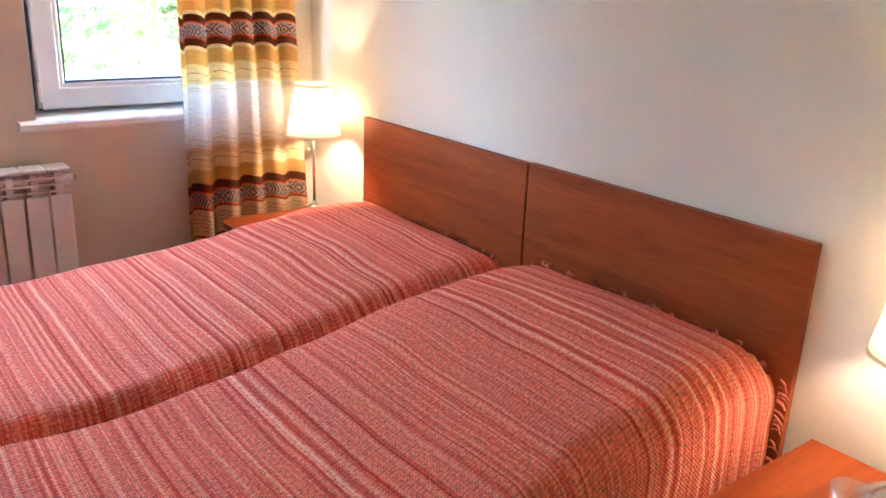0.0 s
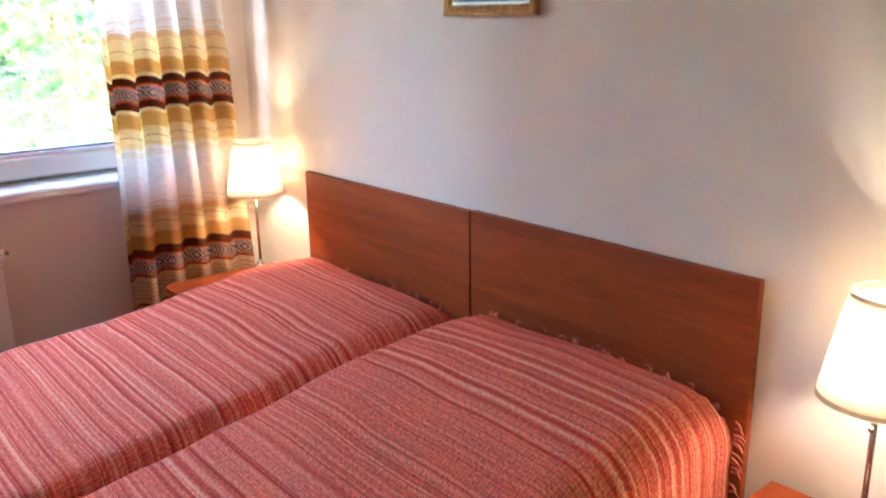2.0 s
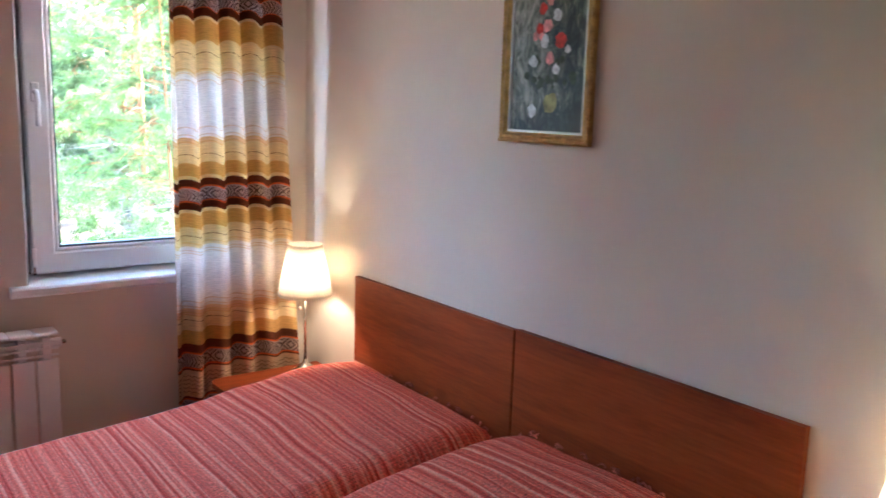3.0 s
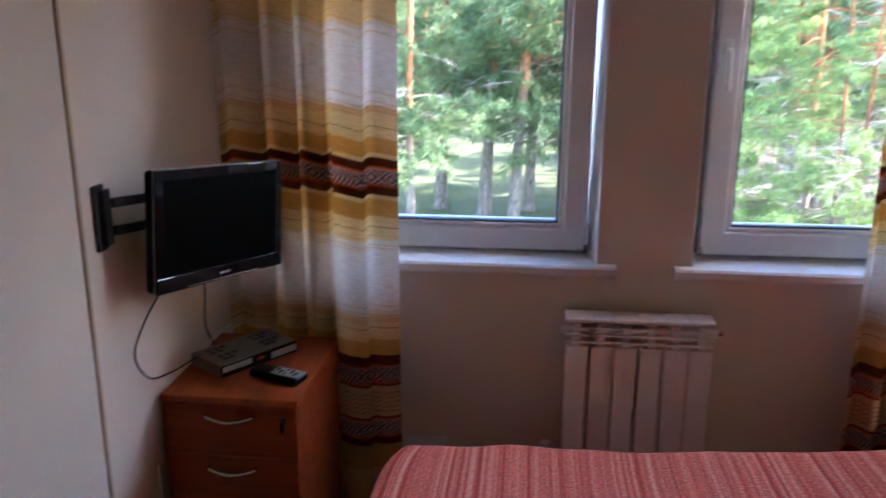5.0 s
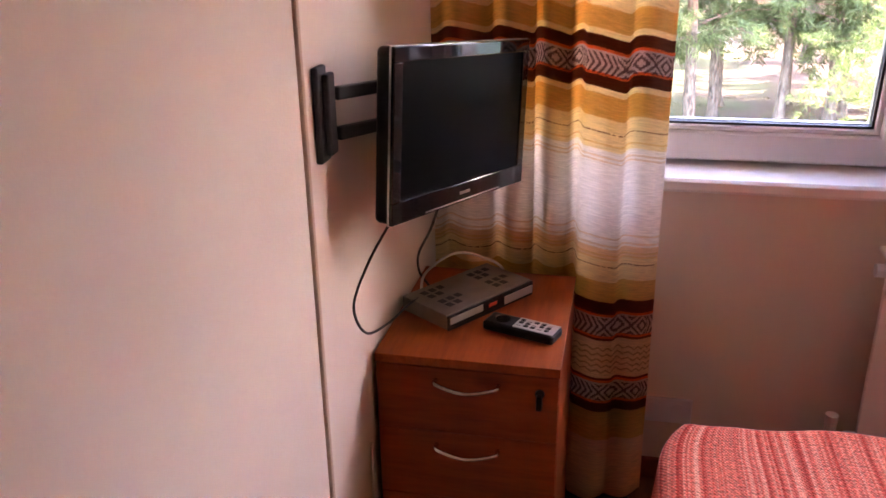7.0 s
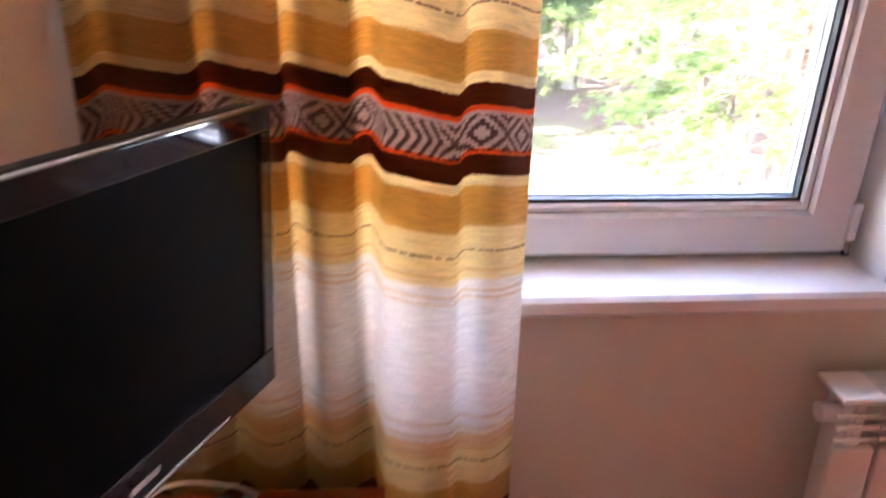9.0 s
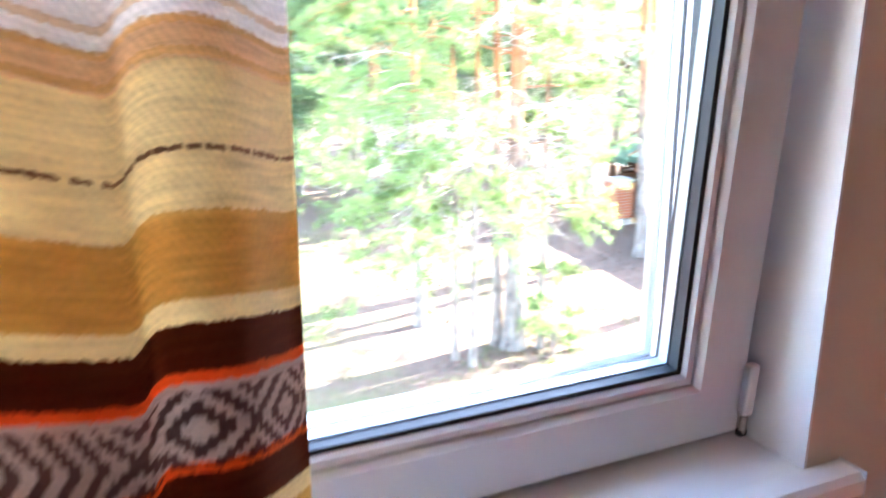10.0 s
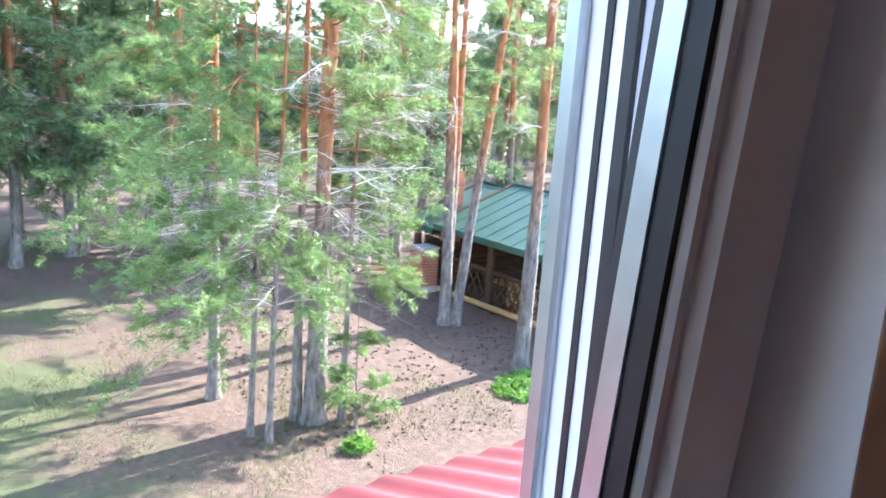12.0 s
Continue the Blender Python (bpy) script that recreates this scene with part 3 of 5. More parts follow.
def window(name, opening, tilt, hinge_side, label):
    a, b = opening
    splay, rise = 0.032, 0.020
    win = thing(name, ((a + b) / 2, 0.13, SILL_Z), label, "window", kind="structure")
    part("window_frame", ring(a + 0.001, b - 0.001, SILL_Z + 0.001, HEAD_Z - 0.001, 0.090, 0.135, 0.205), PLASTIC, win)
    part("frame_gasket", ring(a + 0.0905, b - 0.0905, SILL_Z + 0.0905, HEAD_Z - 0.0905, 0.006, 0.140, 0.150, 0), RUBBER, win)
    part("frame_gasket", ring(a + 0.0902, b - 0.0902, SILL_Z + 0.0902, HEAD_Z - 0.0902, 0.003, 0.165, 0.171, 0), RUBBER, win)
    part("drip_edge", ring(a + 0.0901, b - 0.0901, SILL_Z + 0.0901, HEAD_Z - 0.0901, 0.010, 0.186, 0.204, 0.003), ALU, win, "grey weather strip round the frame")
    turn = Matrix.Translation((0, 0.125, SILL_Z + 0.03)) @ Matrix.Rotation(radians(tilt), 4, "X") @ Matrix.Translation((0, -0.125, -SILL_Z - 0.03))
    x0, x1, z0, z1, w = a + 0.037, b - 0.037, SILL_Z + 0.025, HEAD_Z - 0.026, 0.080

    def tilted(bm):
        bmesh.ops.transform(bm, matrix=turn, verts=bm.verts)
        return bm

    sash = part("sash", tilted(ring(x0, x1, z0, z1, w, 0.072, 0.131, 0.007)), PLASTIC, win, "white plastic sash" + (" tilted open at the top" if tilt else ""))
    g0, g1, h0, h1 = x0 + w - 0.001, x1 - w + 0.001, z0 + w - 0.001, z1 - w + 0.001
    part("glazing_bead", tilted(ring(g0, g1, h0, h1, 0.016, 0.080, 0.098, 0.004)), PLASTIC, sash)
    part("gasket", tilted(ring(g0 + 0.0155, g1 - 0.0155, h0 + 0.0155, h1 - 0.0155, 0.007, 0.086, 0.102, 0)), RUBBER, sash)
    part("spacer", tilted(ring(g0 + 0.016, g1 - 0.016, h0 + 0.016, h1 - 0.016, 0.009, 0.1025, 0.118, 0)), ALU, sash)
    part("outer_gasket", tilted(ring(g0 + 0.014, g1 - 0.014, h0 + 0.014, h1 - 0.014, 0.008, 0.1185, 0.127, 0)), RUBBER, sash)
    part("edge_seal", tilted(ring(x0 - 0.003, x1 + 0.003, z0 - 0.003, z1 + 0.003, 0.01, 0.122, 0.128, 0)), RUBBER, sash)
    for y in (0.1015, 0.1195):
        me = bpy.data.meshes.new("pane")
        corners = [turn @ Vector(c) for c in ((g0 + 0.018, y, h0 + 0.018), (g1 - 0.018, y, h0 + 0.018), (g1 - 0.018, y, h1 - 0.018), (g0 + 0.018, y, h1 - 0.018))]
        me.from_pydata(corners, [], [(0, 1, 2, 3)])
        me.materials.append(GLASS)
        pane = new("pane", me)
        pane.parent = sash
        pane.visible_shadow = False
    hx = x1 - 0.003 if hinge_side > 0 else x0 + 0.003
    hinge = part("hinge_cover", tilted(cube(hx - 0.007, hx + 0.009, 0.060, 0.074, z0 + 0.030, z0 + 0.10, bevel=0.004)), PLASTIC, win, "small white hinge cover")
    part("hinge_pin", tilted(tube(bmesh.new(), [(hx, 0.066, z0 + 0.006), (hx, 0.066, z0 + 0.029)], 0.005, 10)), STEEL, hinge)
    part("hinge_knuckle", tilted(cube(hx - 0.006, hx + 0.006, 0.062, 0.0715, z0 + 0.001, z0 + 0.010, bevel=0.002)), RUBBER, hinge)
    lx, hz = x0 + 0.034, 1.62
    handle = part("handle", tilted(cube(lx - 0.014, lx + 0.014, 0.060, 0.0725, hz - 0.035, hz + 0.035, bevel=0.005)), PLASTIC, win, "white lever handle")
    part("lever", tilted(tube(bmesh.new(), smooth_curve([(lx, 0.064, hz), (lx, 0.040, hz), (lx, 0.030, hz - 0.02), (lx, 0.028, hz - 0.12)], 5), [0.009] * 16, 10)), PLASTIC, handle, smooth=True)

    def prism(outline, lo, hi):
        """An upright block on an outline in plan."""
        bm = bmesh.new()
        p = [bm.verts.new((x, y, lo)) for x, y in outline]
        q = [bm.verts.new((x, y, hi)) for x, y in outline]
        bm.faces.new(p)
        bm.faces.new(q)
        for i in range(len(p)):
            bm.faces.new((p[i], p[(i + 1) % len(p)], q[(i + 1) % len(p)], q[i]))
        return bm

    # splayed lining of the opening and the sill board, which falls slightly to the room
    for edge, sg in ((a, 1), (b, -1)):
        part("reveal_lining", prism([(edge, -0.002), (edge + sg * 0.004, -0.002), (edge + sg * splay, 0.1345), (edge, 0.1345)], SILL_Z + 0.0005, HEAD_Z - 0.0005), REVEAL, win, "smooth white splayed reveal panel")
    part("reveal_lining", cube(a + 0.048, b - 0.048, -0.002, 0.1345, HEAD_Z - 0.008, HEAD_Z - 0.001), REVEAL, win)
    bm = bmesh.new()
    sec = [(-0.040, SILL_Z - 0.026), (-0.034, SILL_Z - 0.034), (-0.002, SILL_Z - 0.034), (-0.002, SILL_Z + 0.003), (-0.033, SILL_Z + 0.002), (-0.040, SILL_Z - 0.006)]
    ends = [[bm.verts.new((x, y, z)) for y, z in sec] for x in (a - 0.055, b + 0.055)]
    for e in ends:
        bm.faces.new(e)
    for i in range(len(sec)):
        bm.faces.new((ends[0][i], ends[0][(i + 1) % 6], ends[1][(i + 1) % 6], ends[1][i]))
    low = [bm.verts.new(v) for v in ((a + 0.005, -0.002, SILL_Z + 0.0005), (b - 0.005, -0.002, SILL_Z + 0.0005), (b - splay - 0.001, 0.1345, SILL_Z + 0.0005), (a + splay + 0.001, 0.1345, SILL_Z + 0.0005))]
    high = [bm.verts.new((v.co.x, v.co.y, SILL_Z + (0.003 if v.co.y < 0 else rise))) for v in low]
    bm.faces.new(low)
    bm.faces.new(high)
    for i in range(4):
        bm.faces.new((low[i], low[(i + 1) % 4], high[(i + 1) % 4], high[i]))
    sill = part("window_sill", bm, SILL, win, "white laminate sill board")
    part("end_cap", cube(b + 0.0551, b + 0.058, -0.041, 0.0, SILL_Z - 0.036, SILL_Z + 0.004, bevel=0.001), PLASTIC, sill)
    part("end_cap", cube(a - 0.058, a - 0.0551, -0.041, 0.0, SILL_Z - 0.036, SILL_Z + 0.004, bevel=0.001), PLASTIC, sill)
    part("sealant_bead", cube(a + splay, b - splay, 0.128, 0.1345, SILL_Z + rise - 0.002, SILL_Z + rise + 0.006, bevel=0.002), GROOVE_SEALANT, sill, "yellowed sealant along the frame")
    return win


window("window_1", OPEN1, 3.8, 1, "white plastic window with its sash tilted open")
window("window_2", OPEN2, 0.0, -1, "closed white plastic window with a lever handle")


# ---- radiator ----
def radiator():
    x0, x1, n = -1.517, -1.040, 6
    rad = thing("radiator", ((x0 + x1) / 2, -0.03, 0.18), "white aluminium radiator of six sections under the windows", "radiator")
    w = (x1 - x0) / n
    yf, yb, zt, zb = -0.118, -0.034, 0.784, 0.200
    for i in range(n):
        a, c = x0 + i * w, x0 + (i + 0.5) * w
        bm = cube(a + 0.0035, a + w - 0.0035, yf, yf + 0.014, zb + 0.02, zt - 0.098, bevel=0.004)
        sec = part("section", bm, RAD, rad)
        bm = bmesh.new()
        box(bm, c - 0.014, c + 0.014, yf + 0.0125, yb, zb, zt - 0.02, bevel=0.004)
        for k in range(3):
            z = zt - 0.036 - 0.024 * k
            box(bm, a + 0.002, a + w - 0.002, yf + 0.004, yf + 0.010, z - 0.004, z + 0.004, bevel=0.001)
        box(bm, c - 0.004, c + 0.004, yf + 0.0105, yf + 0.030, zt - 0.10, zt - 0.02)
        part("fin", bm, RAD, sec)
        bm = bmesh.new()
        box(bm, a + 0.0005, a + w - 0.0005, yf - 0.002, yb + 0.004, zt - 0.014, zt, bevel=0.005)
        part("top_grille", bm, RAD, sec)
    bm = tube(bmesh.new(), [(x0 - 0.012, -0.076, zt - 0.05), (x1 + 0.014, -0.076, zt - 0.05)], 0.017, 12)
    part("header_pipe", bm, RAD, rad)
    bm = tube(bmesh.new(), [(x0 - 0.012, -0.076, zb + 0.05), (x1 + 0.014, -0.076, zb + 0.05)], 0.017, 12)
    part("header_pipe", bm, RAD, rad)
    bm = tube(bmesh.new(), [(x0 - 0.013, -0.076, zb + 0.05), (x0 - 0.05, -0.076, zb + 0.05)], 0.012, 10)
    valve = part("valve", bm, STEEL, rad, "chrome valve with a white knob")
    part("knob", tube(bmesh.new(), [(x0 - 0.05, -0.076, zb + 0.052), (x0 - 0.05, -0.076, zb + 0.115)], [0.014, 0.017], 12), PLASTIC, valve)
    part("pipe", tube(bmesh.new(), [(x0 - 0.05, -0.076, zb + 0.049), (x0 - 0.05, -0.076, 0.0)], 0.009, 10), RAD, rad)
    part("bleed_cap", tube(bmesh.new(), [(x1 + 0.0142, -0.076, zt - 0.05), (x1 + 0.03, -0.076, zt - 0.05)], 0.008, 8), STEEL, rad)


radiator()


# ---- curtains ----
def curtain(x0, x1, y, folds, seed, side, bottom, flare=0.0):
    """Pleated curtain; cloth coordinates run along the folds and up."""
    rnd = random.Random(seed)
    n, rows, uvs = 150, [], []
    amp = [rnd.uniform(0.7, 1.25) for _ in range(folds + 2)]
    heights = [bottom + (2.52 - bottom) * i / 70 for i in range(71)]
    ph = [rnd.uniform(-0.18, 0.18) for _ in range(folds + 2)]
    for z in heights:
        low = 1 - (z - bottom) / (2.52 - bottom)
        r, u, s, last = [], [], 0.0, None
        for j in range(n + 1):
            t = j / n
            k = t * folds
            i = int(min(k, folds - 1))
            a = amp[i] * (1 - (k - i)) + amp[i + 1] * (k - i)
            th = 2 * math.pi * (k + ph[i] * (1 - (k - i)) + ph[i + 1] * (k - i)) + 0.35 * math.sin(2.1 * z + seed + 3 * t)
            d = 0.026 * a * (0.75 + 0.35 * low) * (math.sin(th) + 0.22 * math.sin(2 * th + 1.0 + z))
            if seed == 3:
                d = d * (0.55 if t > 0.66 else 1.0) - 0.066 * sstep(0.662, 0.690, t) + 0.050 * sstep(0.88, 1.0, t)
            x = x0 + (x1 - x0) * t + 0.010 * math.cos(th) * a + flare * low * (1 - t if side > 0 else t)
            p = Vector((x, y + d, z))
            if last is not None:
                s += (p.xy - last.xy).length
            last = p
            r.append(p)
            sag = 0.010 * math.sin(th + 0.9) + 0.006 * math.sin(5 * t + seed)
            u.append((s, z + sag))
        rows.append(r)
        uvs.append(u)
    ob = cloth_grid("curtain", rows, uvs, CURTAIN, 0.0012)
    return tagged(ob, "striped woven curtain in cream, gold and brown with ethnic bands", "curtain", "window curtains")


curtain(-2.636, -2.060, -0.134, 5, 3, -1, 0.06, flare=0.004)
curtain(-0.618, -0.195, -0.095, 5, 8, -1, 0.30, flare=0.11)
rod = thing("curtain_rail", (W / 2, -0.14, 2.53), "white ceiling-mounted curtain rail", "curtain rail")
part("rail", cube(W + 0.005, -0.005, -0.165, -0.105, 2.524, 2.5995, bevel=0.003), PLASTIC, rod)


# ---- beds ----
def bedspread(y0, y1, top, head, seed):
    """Blanket over mattress and pillow; stripes run across the bed."""
    rnd = random.Random(seed)
    low, xh, xf = 0.17, -0.045, -2.045

    def rise(x):
        """Height gained towards the pillow, and the slump behind it."""
        t = min(1, max(0, (x + 1.32) / 1.10))
        return (0.55 * t + 0.45 * t * t * (3 - 2 * t)), 1 - 0.10 * sstep(-0.17, -0.04, x)

    off = Vector((seed * 7.3, seed * 3.1, 0))
    stations = [(xh, 0.10), (xh - 0.004, 0.045), (xh - 0.016, 0.012)] + [(xh - 0.03 - (xh - 0.03 - xf - 0.05) * i / 70, 0.0) for i in range(71)]
    stations += [(xf + 0.05 - 0.05 * math.sin(a), 0.05 * (1 - math.cos(a))) for a in (math.pi / 2 * k / 6 for k in range(1, 7))]
    stations += [(xf - 0.004 * k, 0.05 + (top - low - 0.05) * k / 6) for k in range(1, 7)]
    rows, uvs, u = [], [], 0.0
    last = None
    for x, drop in stations:
        pil, slump = rise(x)
        zt = top + head * pil * slump
        rad = 0.055 + 0.060 * pil
        if last is not None:
            u += math.hypot(x - last[0], drop - last[1])
        last = (x, drop)
        path = [(y0 + 0.006 * math.sin(9 * x), low + (zt - rad - low) * k / 8) for k in range(9)]
        path += [(y0 - rad * (1 - math.cos(a)), zt - rad + rad * math.sin(a)) for a in (math.pi / 2 * k / 7 for k in range(1, 8))]
        path += [(y0 - rad + (y1 - y0 + 2 * rad) * k / 26, zt) for k in range(1, 26)]
        path += [(y1 + rad * (1 - math.sin(a)), zt - rad + rad * math.cos(a)) for a in (math.pi / 2 * k / 7 for k in range(0, 8))]
        path += [(y1 + 0.008 * math.sin(8 * x + 1), zt - rad - (zt - rad - low) * k / 8) for k in range(1, 9)]
        r, w, v, q = [], [], 0.0, None
        for y, z in path:
            if q is not None:
                v += math.hypot(y - q[0], z - q[1])
            q = (y, z)
            yc = (y - (y0 + y1) / 2) / ((y0 - y1) / 2)
            crown = head * 0.10 * pil * (1 - yc * yc) * (1 if z > zt - 0.02 else 0)
            bump = 0.016 * noise.noise(Vector((x * 2.2, y * 2.6, z)) + off) + 0.007 * noise.noise(Vector((x * 7, y * 6, z * 4)) + off)
            z2 = min(z, zt - drop) + crown + bump * (1 if z > low + 0.02 else 0.2)
            edge = 0.010 * noise.noise(Vector((x * 5, z * 4, seed * 2.0)))
            turn_in = 0.07 * abs(yc) ** 7 * sstep(xf + 0.25, xf, x)
            r.append((x + turn_in, y + edge, max(z2, low)))
            wob = 0.012 * noise.noise(Vector((v * 2.0, u * 1.2, seed * 1.7))) + 0.02 * noise.noise(Vector((v * 0.8, u * 0.7, seed + 5.0)))
            w.append((u + wob + seed * 2.37, v))
        rows.append(r)
        uvs.append(w)
    ob = cloth_grid("bedspread", rows, uvs, BLANKET, 0.004)
    ob = tagged(ob, "pink and red striped hand-woven bedspread lying over a bed", "bedspread", "bedspreads")
    # knotted fringe where the blanket meets the headboard
    bm = bmesh.new()
    for i in range(46):
        y = y1 + 0.03 + (y0 - y1 - 0.05) * rnd.random() ** (1.0 if seed > 1 else 3.0)
        if rnd.random() < 0.35:
            continue
        yc = abs(y - (y0 + y1) / 2) / ((y0 - y1) / 2)
        z = top + head * (0.905 + 0.10 * (1 - yc * yc)) - 0.022 - 0.10 * sstep(0.78, 1.0, yc) ** 2
        p = Vector((-0.052, y, z + 0.014))
        pts = [p]
        d = Vector((rnd.uniform(-0.25, 0.1), rnd.uniform(-0.8, 0.8), rnd.uniform(0.2, 1.0)))
        for k in range(4):
            pts.append(pts[-1] + d.normalized() * 0.0075)
            d += Vector((rnd.uniform(-0.3, 0.1), rnd.uniform(-0.5, 0.5), -0.35))
        tube(bm, pts, [0.0030, 0.0030, 0.0034, 0.0024, 0.0016], 5)
    for i in range(26):
        z = low + 0.05 + (top - low + head * 0.5) * rnd.random()
        p = Vector((-0.05, y1 - 0.004, z))
        pts = [p]
        d = Vector((rnd.uniform(-0.1, 0.15), -1.0, rnd.uniform(-0.4, 0.6)))
        for k in range(4):
            pts.append(pts[-1] + d.normalized() * 0.008)
            d += Vector((rnd.uniform(-0.2, 0.3), rnd.uniform(-0.1, 0.5), -0.4))
        tube(bm, pts, [0.0030, 0.0030, 0.0034, 0.0024, 0.0016], 5)
    tagged(part("fringe", bm, FRINGE, ob, "loose knotted fringe threads"), kind="stuff")
    return ob


def bed(y0, y1, z_head):
    b = thing("bed", (-1.03, (y0 + y1) / 2, 0.0), "single bed with a cherry veneer headboard against the wall", "bed", "pair of single beds")
    part("headboard", cube(-0.026, -0.004, y1, y0, 0.12, z_head, bevel=0.0015), CHERRY, b, "flat cherry veneer headboard panel")
    for x in (-0.10, -1.95):
        for y in (y0 - 0.07, y1 + 0.07):
            part("leg", cube(x - 0.03, x + 0.03, y - 0.03, y + 0.03, 0.0, 0.15, bevel=0.003), EDGE, b)
    part("base", cube(-2.02, -0.03, y1 + 0.03, y0 - 0.03, 0.15, 0.30, bevel=0.004), CHERRY, b)
    part("mattress", cube(-2.01, -0.07, y1 + 0.02, y0 - 0.02, 0.301, 0.46, bevel=0.03, seg=4), MATTRESS, b)
    return b


bed(-0.459, -1.394, 0.946)
bed(-1.402, -2.337, 0.950)
bedspread(-0.452, -1.385, 0.512, 0.122, 1)
bedspread(-1.412, -2.318, 0.492, 0.182, 2)


# ---- bedside tables and lamps ----
def nightstand(x0, x1, y0, y1, z, label):
    n = thing("nightstand", ((x0 + x1) / 2, (y0 + y1) / 2, 0.0), label, "nightstand", "bedside tables")
    bm = cube(x0, x1, y0, y1, z - 0.022, z)
    es = [e for e in bm.edges if abs(e.verts[0].co.z - e.verts[1].co.z) > 0.01 and e.verts[0].co.x < x0 + 0.01]
    bmesh.ops.bevel(bm, geom=es, offset=0.05, segments=6, profile=0.5, affect="EDGES")
    part("top", bm, CHERRY_V, n, "cherry veneer top with rounded front corners")
    part("side_panel", cube(x0 + 0.03, x1, y0 + 0.012, y0 + 0.030, 0.0, z - 0.0225, bevel=0.001), EDGE, n)
    part("side_panel", cube(x0 + 0.03, x1, y1 - 0.030, y1 - 0.012, 0.0, z - 0.0225, bevel=0.001), EDGE, n)
    part("back_panel", cube(x1 - 0.012, x1 - 0.001, y0 + 0.031, y1 - 0.031, 0.05, z - 0.0225), EDGE, n)
    part("shelf", cube(x0 + 0.035, x1 - 0.013, y0 + 0.031, y1 - 0.031, 0.20, 0.218), CHERRY_V, n)
    d = part("drawer_front", cube(x0 + 0.022, x0 + 0.0345, y0 + 0.032, y1 - 0.032, z - 0.16, z - 0.026, bevel=0.001), CHERRY, n)
    part("handle", tube(bmesh.new(), smooth_curve([(x0 + 0.022, (y0 + y1) / 2 - 0.05, z - 0.09), (x0 + 0.0, (y0 + y1) / 2, z - 0.09), (x0 + 0.022, (y0 + y1) / 2 + 0.05, z - 0.09)], 6), 0.004, 8), STEEL, d)


nightstand(-0.505, -0.022, -0.446, -0.140, 0.515, "cherry veneer bedside table between window and bed")
nightstand(-0.560, -0.024, -2.86, -2.41, 0.495, "cherry veneer bedside table with a lamp and a glass")


def table_lamp(x, y, z, top=1.057):
    lamp = thing("table_lamp", (x, y, z), "lit table lamp with white fabric shade on nickel stem", "table lamp", "bedside lamps")
    base = [(0.000, 0.0), (0.073, 0.0), (0.077, 0.004), (0.075, 0.010), (0.060, 0.016), (0.055, 0.024), (0.043, 0.030), (0.036, 0.038), (0.024, 0.044), (0.018, 0.052), (0.010, 0.058), (0.008, 0.070), (0.0, 0.072)]
    part("base", lathe(bmesh.new(), base[1:-1], (x, y, z + 0.0005), 36), STEEL, lamp, "stepped round nickel foot", smooth=True)
    part("stem", tube(bmesh.new(), [(x, y, z + 0.071), (x, y, top - 0.175)], 0.0062, 12), STEEL, lamp, smooth=True)
    part("socket", lathe(bmesh.new(), [(0.012, 0), (0.016, 0.004), (0.016, 0.045), (0.012, 0.05)], (x, y, top - 0.175), 16), PLASTIC, lamp)
    bt, tp = top - 0.203 - z, top - z
    shade = part("shade", lathe(bmesh.new(), [(0.1085, bt), (0.0685, tp), (0.0670, tp), (0.1068, bt)], (x, y, z), 48, closed=True), SHADE, lamp, "white tapered fabric shade", smooth=True)
    part("trim", lathe(bmesh.new(), [(0.1095, bt - 0.002), (0.1085, bt + 0.008), (0.1078, bt + 0.008), (0.1080, bt - 0.002)], (x, y, z), 48, closed=True), SHADE, shade)
    part("trim", lathe(bmesh.new(), [(0.0698, tp - 0.006), (0.0690, tp + 0.002), (0.0676, tp + 0.002), (0.0682, tp - 0.006)], (x, y, z), 48, closed=True), SHADE, shade)
    bm = bmesh.new()
    for k in range(3):
        a = 2 * math.pi * k / 3 + 0.4
        tube(bm, [(x + 0.013 * math.cos(a), y + 0.013 * math.sin(a), top - 0.124), (x + 0.070 * math.cos(a), y + 0.070 * math.sin(a), top - 0.022)], 0.0016, 6)
    part("carrier", bm, STEEL, shade)
    bm = tube(bmesh.new(), [(x - 0.028, y - 0.006, top - 0.155), (x - 0.028, y - 0.006, top - 0.25)], 0.0012, 6)
    chain = part("pull_chain", bm, STEEL, lamp)
    ball = bmesh.new()
    bmesh.ops.create_uvsphere(ball, u_segments=12, v_segments=8, radius=0.0065, matrix=Matrix.Translation((x - 0.028, y - 0.006, top - 0.256)))
    part("pull_ball", ball, STEEL, chain, smooth=True)
    bulb((x, y, top - 0.112), 0.62)


table_lamp(-0.155, -0.292, 0.5152)
table_lamp(-0.140, -2.650, 0.4952, 1.026)
for gx, gy in ((-0.290, -2.625), (-0.290, -2.735)):
    single("drinking_glass", lathe(bmesh.new(), [(0.030, 0.0), (0.033, 0.002), (0.040, 0.085), (0.0380, 0.085), (0.0310, 0.008), (0.002, 0.007)], (gx, gy, 0.4985), 36), TUMBLER, "small clear tumbler on a lace doily", "glass", group="tumblers", smooth=True)
bm = bmesh.new()
cx, cy = -0.300, -2.660
ringv = []
for r in (0.0, 0.03, 0.06, 0.085, 0.10):
    ringv.append([bm.verts.new((cx + r * (1 + (0.05 * math.cos(16 * a) if r > 0.09 else 0)) * math.cos(a), cy + r * (1 + (0.05 * math.cos(16 * a) if r > 0.09 else 0)) * math.sin(a), 0.4968 + 0.0006 * math.sin(9 * a + 40 * r))) for a in (2 * math.pi * k / 96 for k in range(96))])
